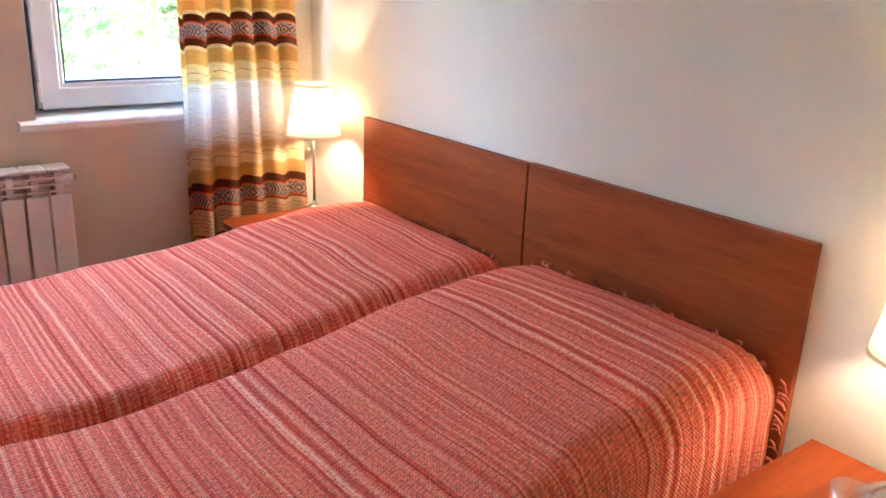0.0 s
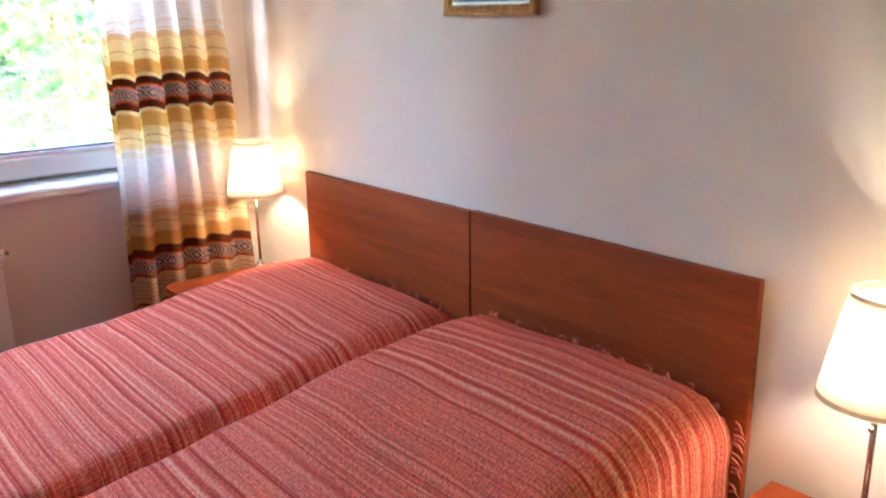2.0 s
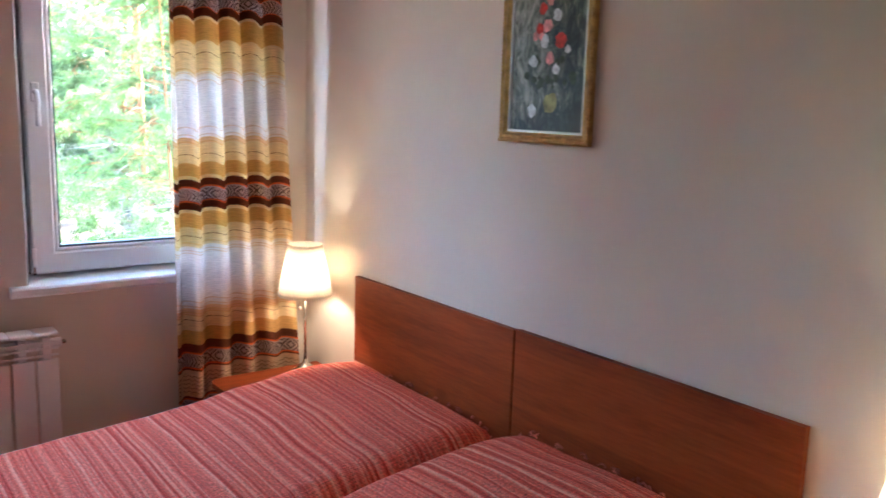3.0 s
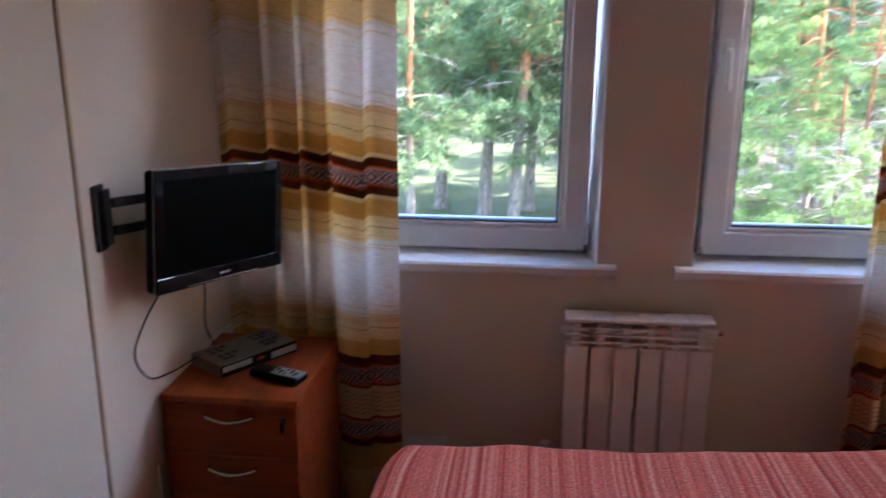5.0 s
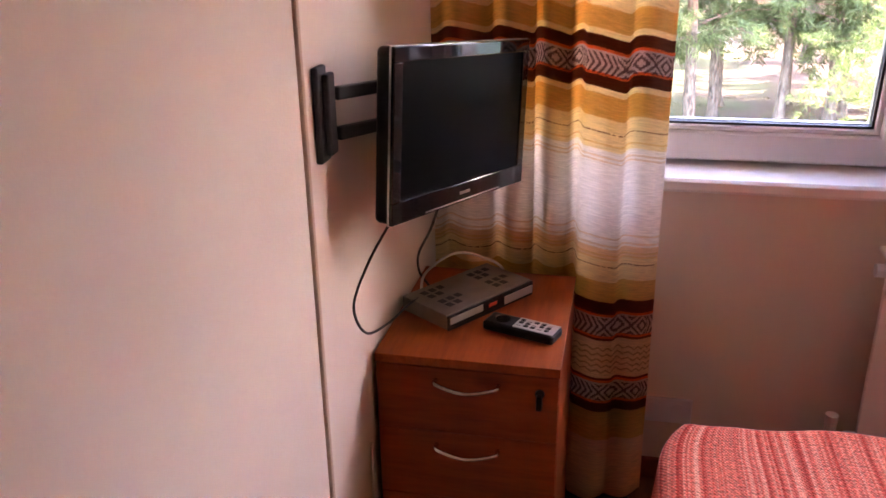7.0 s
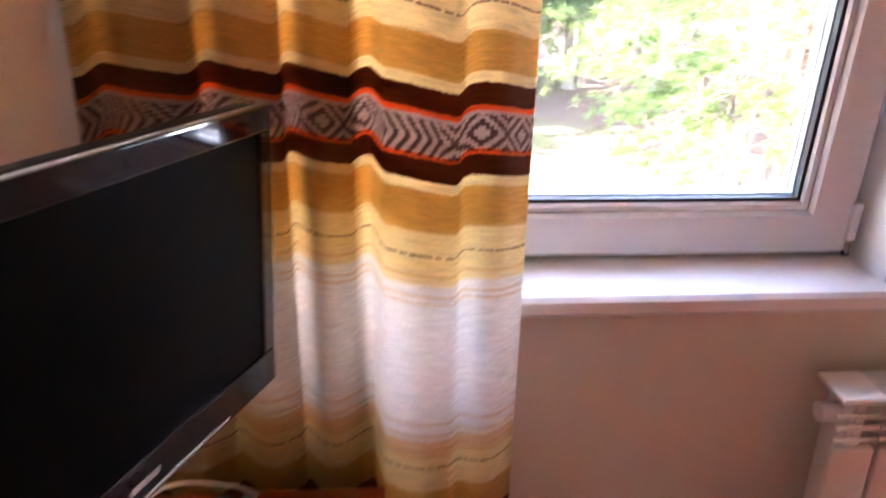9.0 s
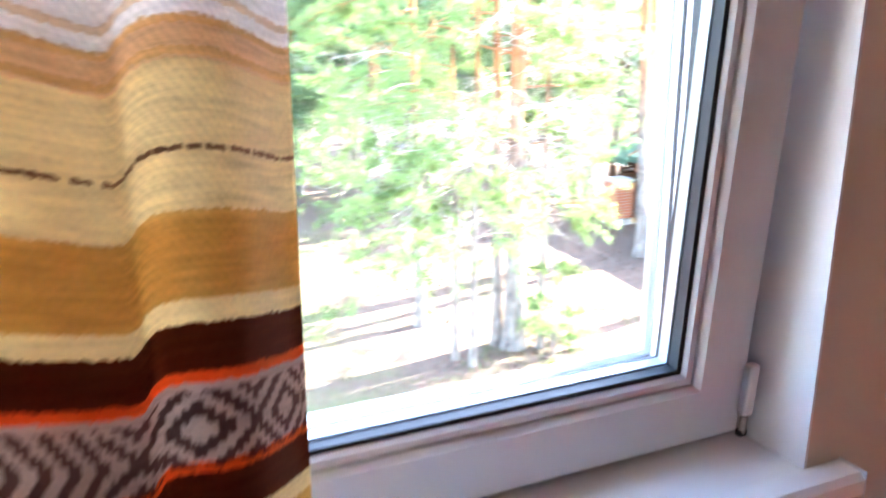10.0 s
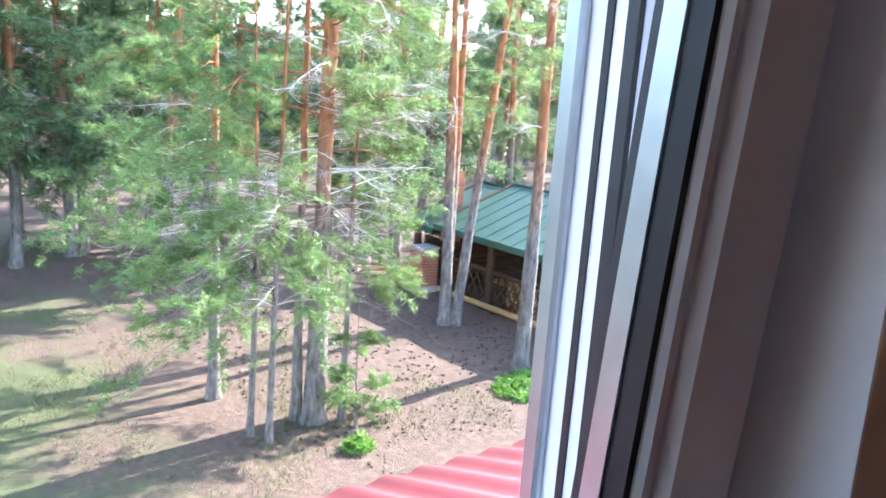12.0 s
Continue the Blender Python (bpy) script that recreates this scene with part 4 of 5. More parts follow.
for p, q in zip(ringv[1:], ringv[2:]):
    for k in range(96):
        if not (q is ringv[3] and k % 6 < 2):
            bm.faces.new((p[k], p[(k + 1) % 96], q[(k + 1) % 96], q[k]))
bm.faces.new(ringv[1])
for v in ringv[0]:
    bm.verts.remove(v)
doily = single("doily", bm, LACE, "white lace doily with a scalloped edge on the bedside table", "doily")
so = doily.modifiers.new("thickness", "SOLIDIFY")
so.thickness = 0.0012
cord = smooth_curve([(-0.10, -0.34, 0.5185), (-0.06, -0.38, 0.5185), (-0.03, -0.41, 0.5185), (-0.012, -0.42, 0.47)], 6)
single("lamp_cord", tube(bmesh.new(), cord, 0.0028, 6), CABLE_W, "pale lamp cord lying on the bedside table", "cable")


# ---- painting ----
def painting():
    y0, y1, z0, z1 = -1.650, -1.285, 1.514, 2.02
    p = thing("painting", (-0.02, (y0 + y1) / 2, z0), "still life of flowers in a gilded frame on the wall", "painting")
    w = 0.030
    bm = bmesh.new()
    prof = [(0.0, 0.004), (0.0, 0.020), (0.006, 0.026), (0.013, 0.021), (0.020, 0.024), (w, 0.012), (w, 0.004)]
    corners = [(y0, z0, 1, 1), (y1, z0, -1, 1), (y1, z1, -1, -1), (y0, z1, 1, -1)]
    rings = [[bm.verts.new((-d, cy + sy * a, cz + sz * a)) for a, d in prof] for cy, cz, sy, sz in corners]
    for i in range(4):
        a, b = rings[i], rings[(i + 1) % 4]
        for k in range(len(prof)):
            bm.faces.new((a[k], a[(k + 1) % len(prof)], b[(k + 1) % len(prof)], b[k]))
    frame_ob = part("picture_frame", bm, GILT, p, "gilded moulded frame with a beaded edge")
    bm = bmesh.new()
    step = 0.0115
    n1, n2 = int((y1 - y0) / step), int((z1 - z0) / step)
    for i in range(n1 + 1):
        for z in (z0 + 0.003, z1 - 0.003):
            bmesh.ops.create_icosphere(bm, subdivisions=1, radius=0.0052, matrix=Matrix.Translation((-0.021, y0 + i * (y1 - y0) / n1, z)))
    for i in range(1, n2):
        for y in (y0 + 0.003, y1 - 0.003):
            bmesh.ops.create_icosphere(bm, subdivisions=1, radius=0.0052, matrix=Matrix.Translation((-0.021, y, z0 + i * (z1 - z0) / n2)))
    part("beading", bm, GILT, frame_ob, smooth=True)
    part("inner_slip", ring_x(y0 + w - 0.001, y1 - w + 0.001, z0 + w - 0.001, z1 - w + 0.001, 0.007, -0.014, -0.006), SILVER, frame_ob)
    canvas = part("canvas", cube(-0.008, -0.003, y0 + w - 0.002, y1 - w + 0.002, z0 + w - 0.002, z1 - w + 0.002), PAINTING, p, "dark oil painting of a bouquet")
    rnd = random.Random(4)
    red = material("red_petals", (0.55, 0.03, 0.02), 0.6, vary=0.5, scale=60)
    pink = material("pink_petals", (0.70, 0.28, 0.26), 0.6, vary=0.4, scale=60)
    pale = material("pale_petals", (0.62, 0.64, 0.64), 0.6, vary=0.4, scale=60)
    leaf = material("painted_leaves", (0.035, 0.055, 0.03), 0.6, vary=0.5, scale=50)
    vase_c = material("painted_vase", (0.30, 0.27, 0.09), 0.5, vary=0.6, scale=30)

    def blob(cy, cz, r, mat, name, k=11, lift=0.0086):
        bm = bmesh.new()
        vs = [bm.verts.new((-lift, cy + r * rnd.uniform(0.75, 1.15) * math.cos(2 * math.pi * i / k), cz + r * rnd.uniform(0.75, 1.15) * math.sin(2 * math.pi * i / k))) for i in range(k)]
        top = bm.verts.new((-lift - 0.0012, cy, cz))
        for i in range(k):
            bm.faces.new((vs[i], vs[(i + 1) % k], top))
        part(name, bm, mat, canvas)

    for _ in range(26):
        a, r = rnd.uniform(0.2, 2.9), rnd.uniform(0.02, 0.11)
        cy, cz = -1.468 - r * math.cos(a), 1.665 + r * math.sin(a)
        blob(cy, cz, rnd.uniform(0.006, 0.014), leaf, "leaf", 6)
    for cy, cz, r, mt in ((-1.515, 1.800, 0.022, red), (-1.430, 1.835, 0.016, red), (-1.462, 1.842, 0.020, pink), (-1.415, 1.815, 0.013, pink), (-1.476, 1.752, 0.019, pink), (-1.452, 1.800, 0.020, pale), (-1.410, 1.745, 0.018, pale),
                          (-1.502, 1.722, 0.016, pale), (-1.437, 1.815, 0.013, pink), (-1.545, 1.775, 0.012, pale), (-1.50, 1.87, 0.018, pale), (-1.44, 1.89, 0.017, red), (-1.47, 1.91, 0.015, pink)):
        blob(cy, cz, r, mt, "flower", 12, 0.0095)
    blob(-1.485, 1.628, 0.030, vase_c, "vase", 14)
    blob(-1.41, 1.605, 0.020, pale, "highlight", 9)


def ring_x(y0, y1, z0, z1, w, x0, x1):
    bm = bmesh.new()
    box(bm, x0, x1, y0, y0 + w, z0, z1)
    box(bm, x0, x1, y1 - w, y1, z0, z1)
    box(bm, x0, x1, y0 + w, y1 - w, z0, z0 + w)
    box(bm, x0, x1, y0 + w, y1 - w, z1 - w, z1)
    return bm


painting()


# ---- drawer cabinet, television and its boxes ----
def cabinet():
    x0, x1, yf, yb, z = -2.636, -2.250, -0.680, -0.205, 0.718
    c = thing("drawer_cabinet", ((x0 + x1) / 2, (yf + yb) / 2, 0.0), "cherry veneer drawer cabinet with bow handles in the corner", "cabinet")
    part("top", cube(x0, x1, yf, yb, z - 0.020, z, bevel=0.0015), CHERRY, c)
    part("side_panel", cube(x0 + 0.002, x0 + 0.018, yf + 0.018, yb, 0.03, z - 0.0205), CHERRY_V, c)
    part("side_panel", cube(x1 - 0.018, x1 - 0.002, yf + 0.018, yb, 0.03, z - 0.0205), CHERRY_V, c)
    part("back_panel", cube(x0 + 0.019, x1 - 0.019, yb - 0.012, yb - 0.001, 0.03, z - 0.0205), EDGE, c)
    part("plinth", cube(x0 + 0.02, x1 - 0.02, yf + 0.04, yb - 0.02, 0.0, 0.029), BLACK, c)
    zs = [z - 0.0235, 0.540, 0.372, 0.204, 0.034]
    for a, b in zip(zs, zs[1:]):
        d = part("drawer_front", cube(x0 + 0.003, x1 - 0.003, yf + 0.001, yf + 0.0175, b + 0.003, a, bevel=0.001), CHERRY_V, c)
        hz = (a + b) / 2 + 0.045 if a == zs[0] else (a + b) / 2 + 0.048
        cx = -2.440
        pts = smooth_curve([(cx - 0.066, yf + 0.001, hz + 0.006), (cx - 0.060, yf - 0.018, hz + 0.004), (cx, yf - 0.026, hz - 0.006), (cx + 0.060, yf - 0.018, hz + 0.004), (cx + 0.066, yf + 0.001, hz + 0.006)], 6)
        part("handle", tube(bmesh.new(), pts, 0.0045, 8), STEEL, d, "nickel bow handle", smooth=True)
        if a == zs[0]:
            part("lock", tube(bmesh.new(), [(-2.290, yf + 0.001, hz - 0.004), (-2.290, yf - 0.004, hz - 0.004)], 0.010, 16), METAL, d)
            part("key", cube(-2.296, -2.284, yf - 0.020, yf - 0.0042, hz - 0.034, hz - 0.002, bevel=0.003), BLACK, d)


cabinet()


def television():
    mid = Vector((-2.458, -0.580, 1.184))
    along = Vector((0.172, 0.459, -0.045)).normalized()
    normal = Vector((along.y, -along.x, 0)).normalized()
    up = normal.cross(along)
    if up.z < 0:
        up = -up
    w, h = 0.492, 0.308
    frame_m = Matrix.Translation(mid) @ Matrix((along, up, normal)).transposed().to_4x4()
    tv = thing("television", mid, "small black flat television on a swivel wall bracket", "television")

    def local(bm):
        bmesh.ops.transform(bm, matrix=frame_m, verts=bm.verts)
        return bm

    bm = cube(-w / 2, w / 2, -h / 2, h / 2, -0.038, -0.004, bevel=0.012, seg=4)
    part("housing", local(bm), BLACK, tv, smooth=False)
    b = bmesh.new()
    box(b, -w / 2, w / 2, h / 2 - 0.026, h / 2, -0.0035, 0.004, 0.002)
    box(b, -w / 2, w / 2, -h / 2, -h / 2 + 0.040, -0.0035, 0.004, 0.002)
    box(b, -w / 2, -w / 2 + 0.026, -h / 2 + 0.040, h / 2 - 0.026, -0.0035, 0.004, 0.002)
    box(b, w / 2 - 0.026, w / 2, -h / 2 + 0.040, h / 2 - 0.026, -0.0035, 0.004, 0.002)
    bez = part("bezel", local(b), GLOSS, tv, "glossy black bezel")
    part("screen", local(cube(-w / 2 + 0.0255, w / 2 - 0.0255, -h / 2 + 0.0395, h / 2 - 0.0255, -0.0034, 0.0002)), SCREEN, tv, "dark switched-off screen")
    part("badge", local(cube(-0.020, 0.020, -h / 2 + 0.017, -h / 2 + 0.023, 0.0041, 0.0046)), SILVER, bez)
    part("chrome_line", local(cube(-0.14, 0.14, -h / 2 + 0.004, -h / 2 + 0.0065, 0.0041, 0.0050)), SILVER, bez)
    part("edge_trim", local(ring_z(-w / 2 - 0.001, w / 2 + 0.001, -h / 2 - 0.001, h / 2 + 0.001, 0.0025, -0.006, -0.0036)), SILVER, bez)
    part("back_bulge", local(cube(-0.15, 0.15, -0.11, 0.10, -0.062, -0.0385, bevel=0.012, seg=3)), BLACK, tv)
    # bracket
    br = thing("tv_bracket", (W, -0.865, 1.26), "black steel swivel bracket screwed to the wall", "bracket")
    part("wall_plate", cube(W, W + 0.012, -0.905, -0.862, 1.184, 1.340, bevel=0.003), METAL, br)
    part("plate_rib", cube(W + 0.0122, W + 0.024, -0.890, -0.858, 1.195, 1.328, bevel=0.003), METAL, br)
    end = mid - normal * 0.066
    for z in (1.225, 1.292):
        a = Vector((W + 0.022, -0.855, z))
        e = Vector((end.x, end.y - 0.02, z - 0.02))
        d = (e - a)
        m = Matrix.Translation(a) @ d.to_track_quat("X", "Z").to_matrix().to_4x4()
        part("arm", box(bmesh.new(), 0, d.length, -0.008, 0.008, -0.011, 0.011, 0.003, turn=m), METAL, br)
    part("mount_plate", local(cube(-0.05, 0.05, -0.05, 0.05, -0.070, -0.0625, bevel=0.002)), METAL, br)


def ring_z(x0, x1, y0, y1, w, z0, z1):
    bm = bmesh.new()
    box(bm, x0, x0 + w, y0, y1, z0, z1)
    box(bm, x1 - w, x1, y0, y1, z0, z1)
    box(bm, x0 + w, x1 - w, y0, y0 + w, z0, z1)
    box(bm, x0 + w, x1 - w, y1 - w, y1, z0, z1)
    return bm


television()


def receiver():
    z = 0.7185
    a = Vector((-2.503, -0.564, z))
    along = Vector((0.156, 0.225, 0)).normalized()
    across = Vector((-along.y, along.x, 0))
    m = Matrix.Translation(a) @ Matrix((along, across, Vector((0, 0, 1)))).transposed().to_4x4()
    rc = thing("receiver_box", a, "grey television receiver with vents on the cabinet", "receiver")
    L, D, Hh = 0.275, 0.150, 0.040

    def loc(bm):
        bmesh.ops.transform(bm, matrix=m, verts=bm.verts)
        return bm

    part("cover", loc(cube(0, L, 0.004, D, 0.004, Hh, bevel=0.002)), BOXTOP, rc)
    fr = part("front_panel", loc(cube(0, L, -0.003, 0.0038, 0.003, Hh - 0.002, bevel=0.002)), BLACK, rc)
    part("silver_strip", loc(cube(0.004, 0.105, -0.005, -0.0032, 0.018, Hh - 0.006, bevel=0.0008)), SILVER, fr)
    part("silver_strip", loc(cube(0.175, L - 0.004, -0.005, -0.0032, 0.010, Hh - 0.010, bevel=0.0008)), SILVER, fr)
    part("display", loc(cube(0.125, 0.15, -0.0045, -0.0032, 0.020, 0.028)), RED_LED, fr)
    for gx in (0.035, 0.185):
        for gy in (0.030, 0.090):
            for r in range(2):
                for k in range(2 + r):
                    part("vent", loc(cube(gx + 0.024 * k, gx + 0.024 * k + 0.016, gy + 0.024 * r, gy + 0.024 * r + 0.017, Hh + 0.0001, Hh + 0.0007)), VENT, rc)
    for fx in (0.02, L - 0.02):
        for fy in (0.02, D - 0.02):
            part("foot", loc(cube(fx - 0.006, fx + 0.006, fy - 0.006, fy + 0.006, 0.0, 0.0038)), RUBBER, rc)
    # remote control
    b = Vector((-2.350, -0.533, z))
    al = Vector((0.135, -0.045, 0)).normalized()
    ac = Vector((-al.y, al.x, 0))
    m2 = Matrix.Translation(b) @ Matrix((al, ac, Vector((0, 0, 1)))).transposed().to_4x4()

    def loc2(bm):
        bmesh.ops.transform(bm, matrix=m2, verts=bm.verts)
        return bm

    rm = thing("remote_control", b, "black and silver remote control on the cabinet", "remote control")
    part("body", loc2(cube(-0.078, 0.088, -0.029, 0.029, 0.0, 0.022, bevel=0.007, seg=3)), BLACK, rm)
    part("faceplate", loc2(cube(-0.008, 0.085, -0.024, 0.024, 0.0222, 0.0235, bevel=0.0006)), SILVER, rm)
    for i in range(5):
        for j in range(3):
            part("button", loc2(cube(-0.002 + i * 0.016, 0.008 + i * 0.016, -0.016 + j * 0.012, -0.008 + j * 0.012, 0.0236, 0.0256, bevel=0.001)), BLACK if (i + j) % 3 else SILVER, rm)
    part("wheel", loc2(tube(bmesh.new(), [(-0.040, 0, 0.0222), (-0.040, 0, 0.024)], 0.016, 20)), GLOSS, rm)


receiver()
c1 = smooth_curve([(-2.555, -0.78, 1.055), (-2.600, -0.80, 0.97), (-2.632, -0.80, 0.88), (-2.630, -0.74, 0.795), (-2.615, -0.64, 0.768), (-2.60, -0.53, 0.760), (-2.585, -0.47, 0.755)], 8)
single("antenna_cable", tube(bmesh.new(), c1, 0.0028, 6), CABLE, "thin dark cable hanging from the television in a loop", "cable")
c2 = smooth_curve([(-2.500, -0.64, 1.040), (-2.54, -0.55, 0.95), (-2.60, -0.42, 0.84), (-2.615, -0.36, 0.77), (-2.59, -0.37, 0.74), (-2.57, -0.40, 0.738)], 8)
single("power_cable", tube(bmesh.new(), c2, 0.0030, 6), CABLE, "dark power cable behind the television", "cable")
c3 = smooth_curve([(-2.59, -0.45, 0.74), (-2.60, -0.36, 0.765), (-2.54, -0.28, 0.790), (-2.46, -0.25, 0.765), (-2.43, -0.235, 0.735), (-2.45, -0.222, 0.7225)], 8)
single("white_cable", tube(bmesh.new(), c3, 0.0032, 6), CABLE_W, "white cable curling behind the receiver box", "cable")
c4 = smooth_curve([(-2.640, -0.715, 0.52), (-2.641, -0.72, 0.36), (-2.640, -0.735, 0.20), (-2.636, -0.75, 0.06), (-2.62, -0.74, 0.0035)], 6)
single("floor_cable", tube(bmesh.new(), c4, 0.003, 6), CABLE_W, "pale cable running down the wall beside the cabinet", "cable")


def socket(x, z):
    s = thing("wall_socket", (x, -0.006, z), "white double wall socket under the window", "socket")
    part("plate", cube(x - 0.075, x + 0.075, -0.010, 0.0, z - 0.04, z + 0.04, bevel=0.004), PLASTIC, s)
    for dx in (-0.036, 0.036):
        part("outlet", tube(bmesh.new(), [(x + dx, -0.0101, z), (x + dx, -0.0125, z)], 0.021, 18), PLASTIC, s)


socket(-1.99, 0.235)


# ---- outdoors: ground, trees, roofs ----
GZ = -3.9
bm = bmesh.new()
n = 120
ext = [math.copysign(abs(t) ** 2.6 * 3000, t) for t in (2 * i / n - 1 for i in range(n + 1))]
vs = [[bm.verts.new((x + 4, y + 14, GZ + (0.10 * noise.noise(Vector((x * 0.35, y * 0.35, 0))) + 0.03 * noise.noise(Vector((x * 1.3, y * 1.3, 3)))) * (1 if abs(x) + abs(y) < 60 else 0.3))) for x in ext] for y in ext]
for i in range(n):
    for j in range(n):
        bm.faces.new((vs[i][j], vs[i][j + 1], vs[i + 1][j + 1], vs[i + 1][j]))
single("ground", bm, GROUND, "forest floor of pine litter, sand and thin grass", "ground", "structure", smooth=True)
# lower storey of the house
single("wall_lower", cube(W - 3.0, 6.0, 0.05, T + 0.02, GZ - 0.3, -0.26), OUTER, "rendered outer wall of the storey below", "wall", "structure")
single("wall_outer", cube(0.201, 6.0, 0.05, T, -0.259, H + 0.2), OUTER, "rendered outer wall beside the window", "wall", "structure")
single("wall_outer", cube(W - 3.0, W - 0.201, 0.05, T, -0.259, H + 0.2), OUTER, "rendered outer wall beside the window", "wall", "structure")


def canopy():
    """Corrugated sheet roof just below the windows."""
    y0, z0, y1, z1 = T + 0.025, 0.74, 1.50, 0.335
    roof = thing("canopy_roof", (0, y0, z0), "red corrugated sheet roof below the window", "roof")
    bm = bmesh.new()
    nx, rows = 860, []
    for j in range(7):
        t = j / 6
        rows.append([bm.verts.new((-4.2 + 8.4 * i / nx, y0 + (y1 - y0) * t, z0 + (z1 - z0) * t + 0.007 * math.sin(2 * math.pi * (-4.2 + 8.4 * i / nx) / 0.128))) for i in range(nx + 1)])
    for j in range(6):
        for i in range(nx):
            bm.faces.new((rows[j][i], rows[j][i + 1], rows[j + 1][i + 1], rows[j + 1][i]))
    sheet = part("sheet", bm, ROOF_RED, roof, smooth=True)
    so = sheet.modifiers.new("thickness", "SOLIDIFY")
    so.thickness = 0.003
    part("batten", cube(-4.2, 4.2, y1 - 0.12, y1 - 0.06, z1 - 0.05, z1 - 0.005), LOG, roof)
    for x in (-4.0, -1.4, 1.4, 4.0):
        part("post", cube(x - 0.05, x + 0.05, y1 - 0.14, y1 - 0.04, GZ, z1 - 0.051), LOG, roof)


canopy()


def mesh_from(name, verts, faces, mat):
    me = bpy.data.meshes.new(name)
    me.from_pydata(verts, [], faces)
    me.materials.append(mat)
    return me


def tufts(points, dirs, size, width, needles, rng):
    """Sprays of needles: thin triangles fanned round each twig end."""
    P = np.repeat(np.array(points), needles, axis=0)
    D = np.repeat(np.array(dirs), needles, axis=0)
    d = D * 0.7 + rng.normal(0, 0.75, P.shape)
    d /= np.linalg.norm(d, axis=1)[:, None]
    L = size * rng.uniform(0.6, 1.2, (len(P), 1))
    side = np.cross(d, rng.normal(0, 1, P.shape))
    side /= np.linalg.norm(side, axis=1)[:, None] + 1e-9
    base = P + rng.normal(0, size * 0.22, P.shape)
    tri = np.stack([base - side * width, base + side * width, base + d * L], 1).reshape(-1, 3)
    return tri


def pine_meshes(seed, height, radius, live, dead, low, reach, tuft, bend=0.3, toward=None, needles=10, twigs=9, per=6, mat=None):
    """Trunk, limbs and crown of one pine, its foot at the origin."""
    rng = np.random.default_rng(seed)
    rnd = random.Random(seed)
    ph = [rnd.uniform(0, 6.28) for _ in range(4)]

    def axis(z):
        t = z / height
        return Vector((bend * (math.sin(2.2 * t + ph[0]) - math.sin(ph[0])), bend * (math.sin(2.6 * t + ph[1]) - math.sin(ph[1])), z))

    zs = [-0.15, 0.0, 0.12, 0.35] + [height * i / 16 for i in range(1, 17)]
    rad = [radius * (1.45 if z <= 0 else 1.25 if z < 0.2 else 1.08 if z < 0.5 else max(0.12, 1 - z / height * 0.9)) for z in zs]
    bm = bmesh.new()
    tube(bm, [axis(max(z, 0)) + Vector((0, 0, min(z, 0))) for z in zs], rad, 12)
    for v in bm.verts:
        v.co += Vector((noise.noise(v.co * 3), noise.noise(v.co * 3 + Vector((9, 0, 0))), 0)) * radius * 0.25
    trunk = bpy.data.meshes.new("trunk")
    bm.to_mesh(trunk)
    bm.free()
    trunk.materials.append(BARK)
    trunk.polygons.foreach_set("use_smooth", [True] * len(trunk.polygons))
    limbs, bare = bmesh.new(), bmesh.new()
    pts, dirs = [], []
    for i in range(live + dead):
        is_dead = i >= live
        if is_dead:
            h = low + (height * 0.30 - low * 0.3) * rnd.random()
        else:
            h = low + (height - low - 0.5) * (rnd.random() ** 1.5)
        a = rnd.uniform(0, 2 * math.pi)
        if toward is not None and rnd.random() < 0.65:
            a = toward + rnd.gauss(0, 0.8)
        L = reach * rnd.uniform(0.55, 1.15) * (1 - 0.6 * max(0, h - low) / height) * (0.8 if is_dead else 1)
        p = axis(h)
        d = Vector((math.cos(a), math.sin(a), rnd.uniform(0.0, 0.45)))
        curve = [p]
        for k in range(6):
            d += Vector((rnd.uniform(-0.22, 0.22), rnd.uniform(-0.22, 0.22), rnd.uniform(-0.24, 0.10)))
            curve.append(curve[-1] + d.normalized() * L / 6)
        r0 = max(0.010, radius * 0.13) * (0.7 if is_dead else 1)
        tube(bare if is_dead else limbs, curve, [r0 * (1 - 0.8 * k / 6) for k in range(7)], 5, cap=False)
        for k in range(twigs):
            t = rnd.uniform(0.30, 1.0) * 6
            j = min(5, int(t))
            q = curve[j].lerp(curve[j + 1], t - j)
            e = (curve[j + 1] - curve[j]).normalized() + Vector((rnd.gauss(0, 0.7), rnd.gauss(0, 0.7), rnd.gauss(0.05, 0.4)))
            e.normalize()
            l2 = L * rnd.uniform(0.14, 0.34)
            m1 = q + e * l2 * 0.5 + Vector((0, 0, rnd.uniform(-0.05, 0.03))) * l2
            m2 = m1 + (e + Vector((rnd.gauss(0, 0.3), rnd.gauss(0, 0.3), rnd.gauss(-0.1, 0.3)))) * l2 * 0.5
            tube(bare if is_dead else limbs, [q, m1, m2], [r0 * 0.35, r0 * 0.25, r0 * 0.12], 3, cap=False)
            if is_dead:
                for _ in range(4):
                    b0 = q.lerp(m2, rnd.uniform(0.2, 1.0))
                    tube(bare, [b0, b0 + Vector((rnd.gauss(0, 1), rnd.gauss(0, 1), rnd.gauss(-0.1, 0.8))).normalized() * l2 * rnd.uniform(0.3, 0.8)], [r0 * 0.18, r0 * 0.08], 3, cap=False)
            else:
                for s in range(per):
                    f = rnd.uniform(0.3, 1.05)
                    pts.append(q.lerp(m1, f * 2) if f < 0.5 else m1.lerp(m2, f * 2 - 1))
                    dirs.append(e)
    lm, bare_me = bpy.data.meshes.new("branches"), bpy.data.meshes.new("dead_branches")
    limbs.to_mesh(lm)
    limbs.free()
    bare.to_mesh(bare_me)
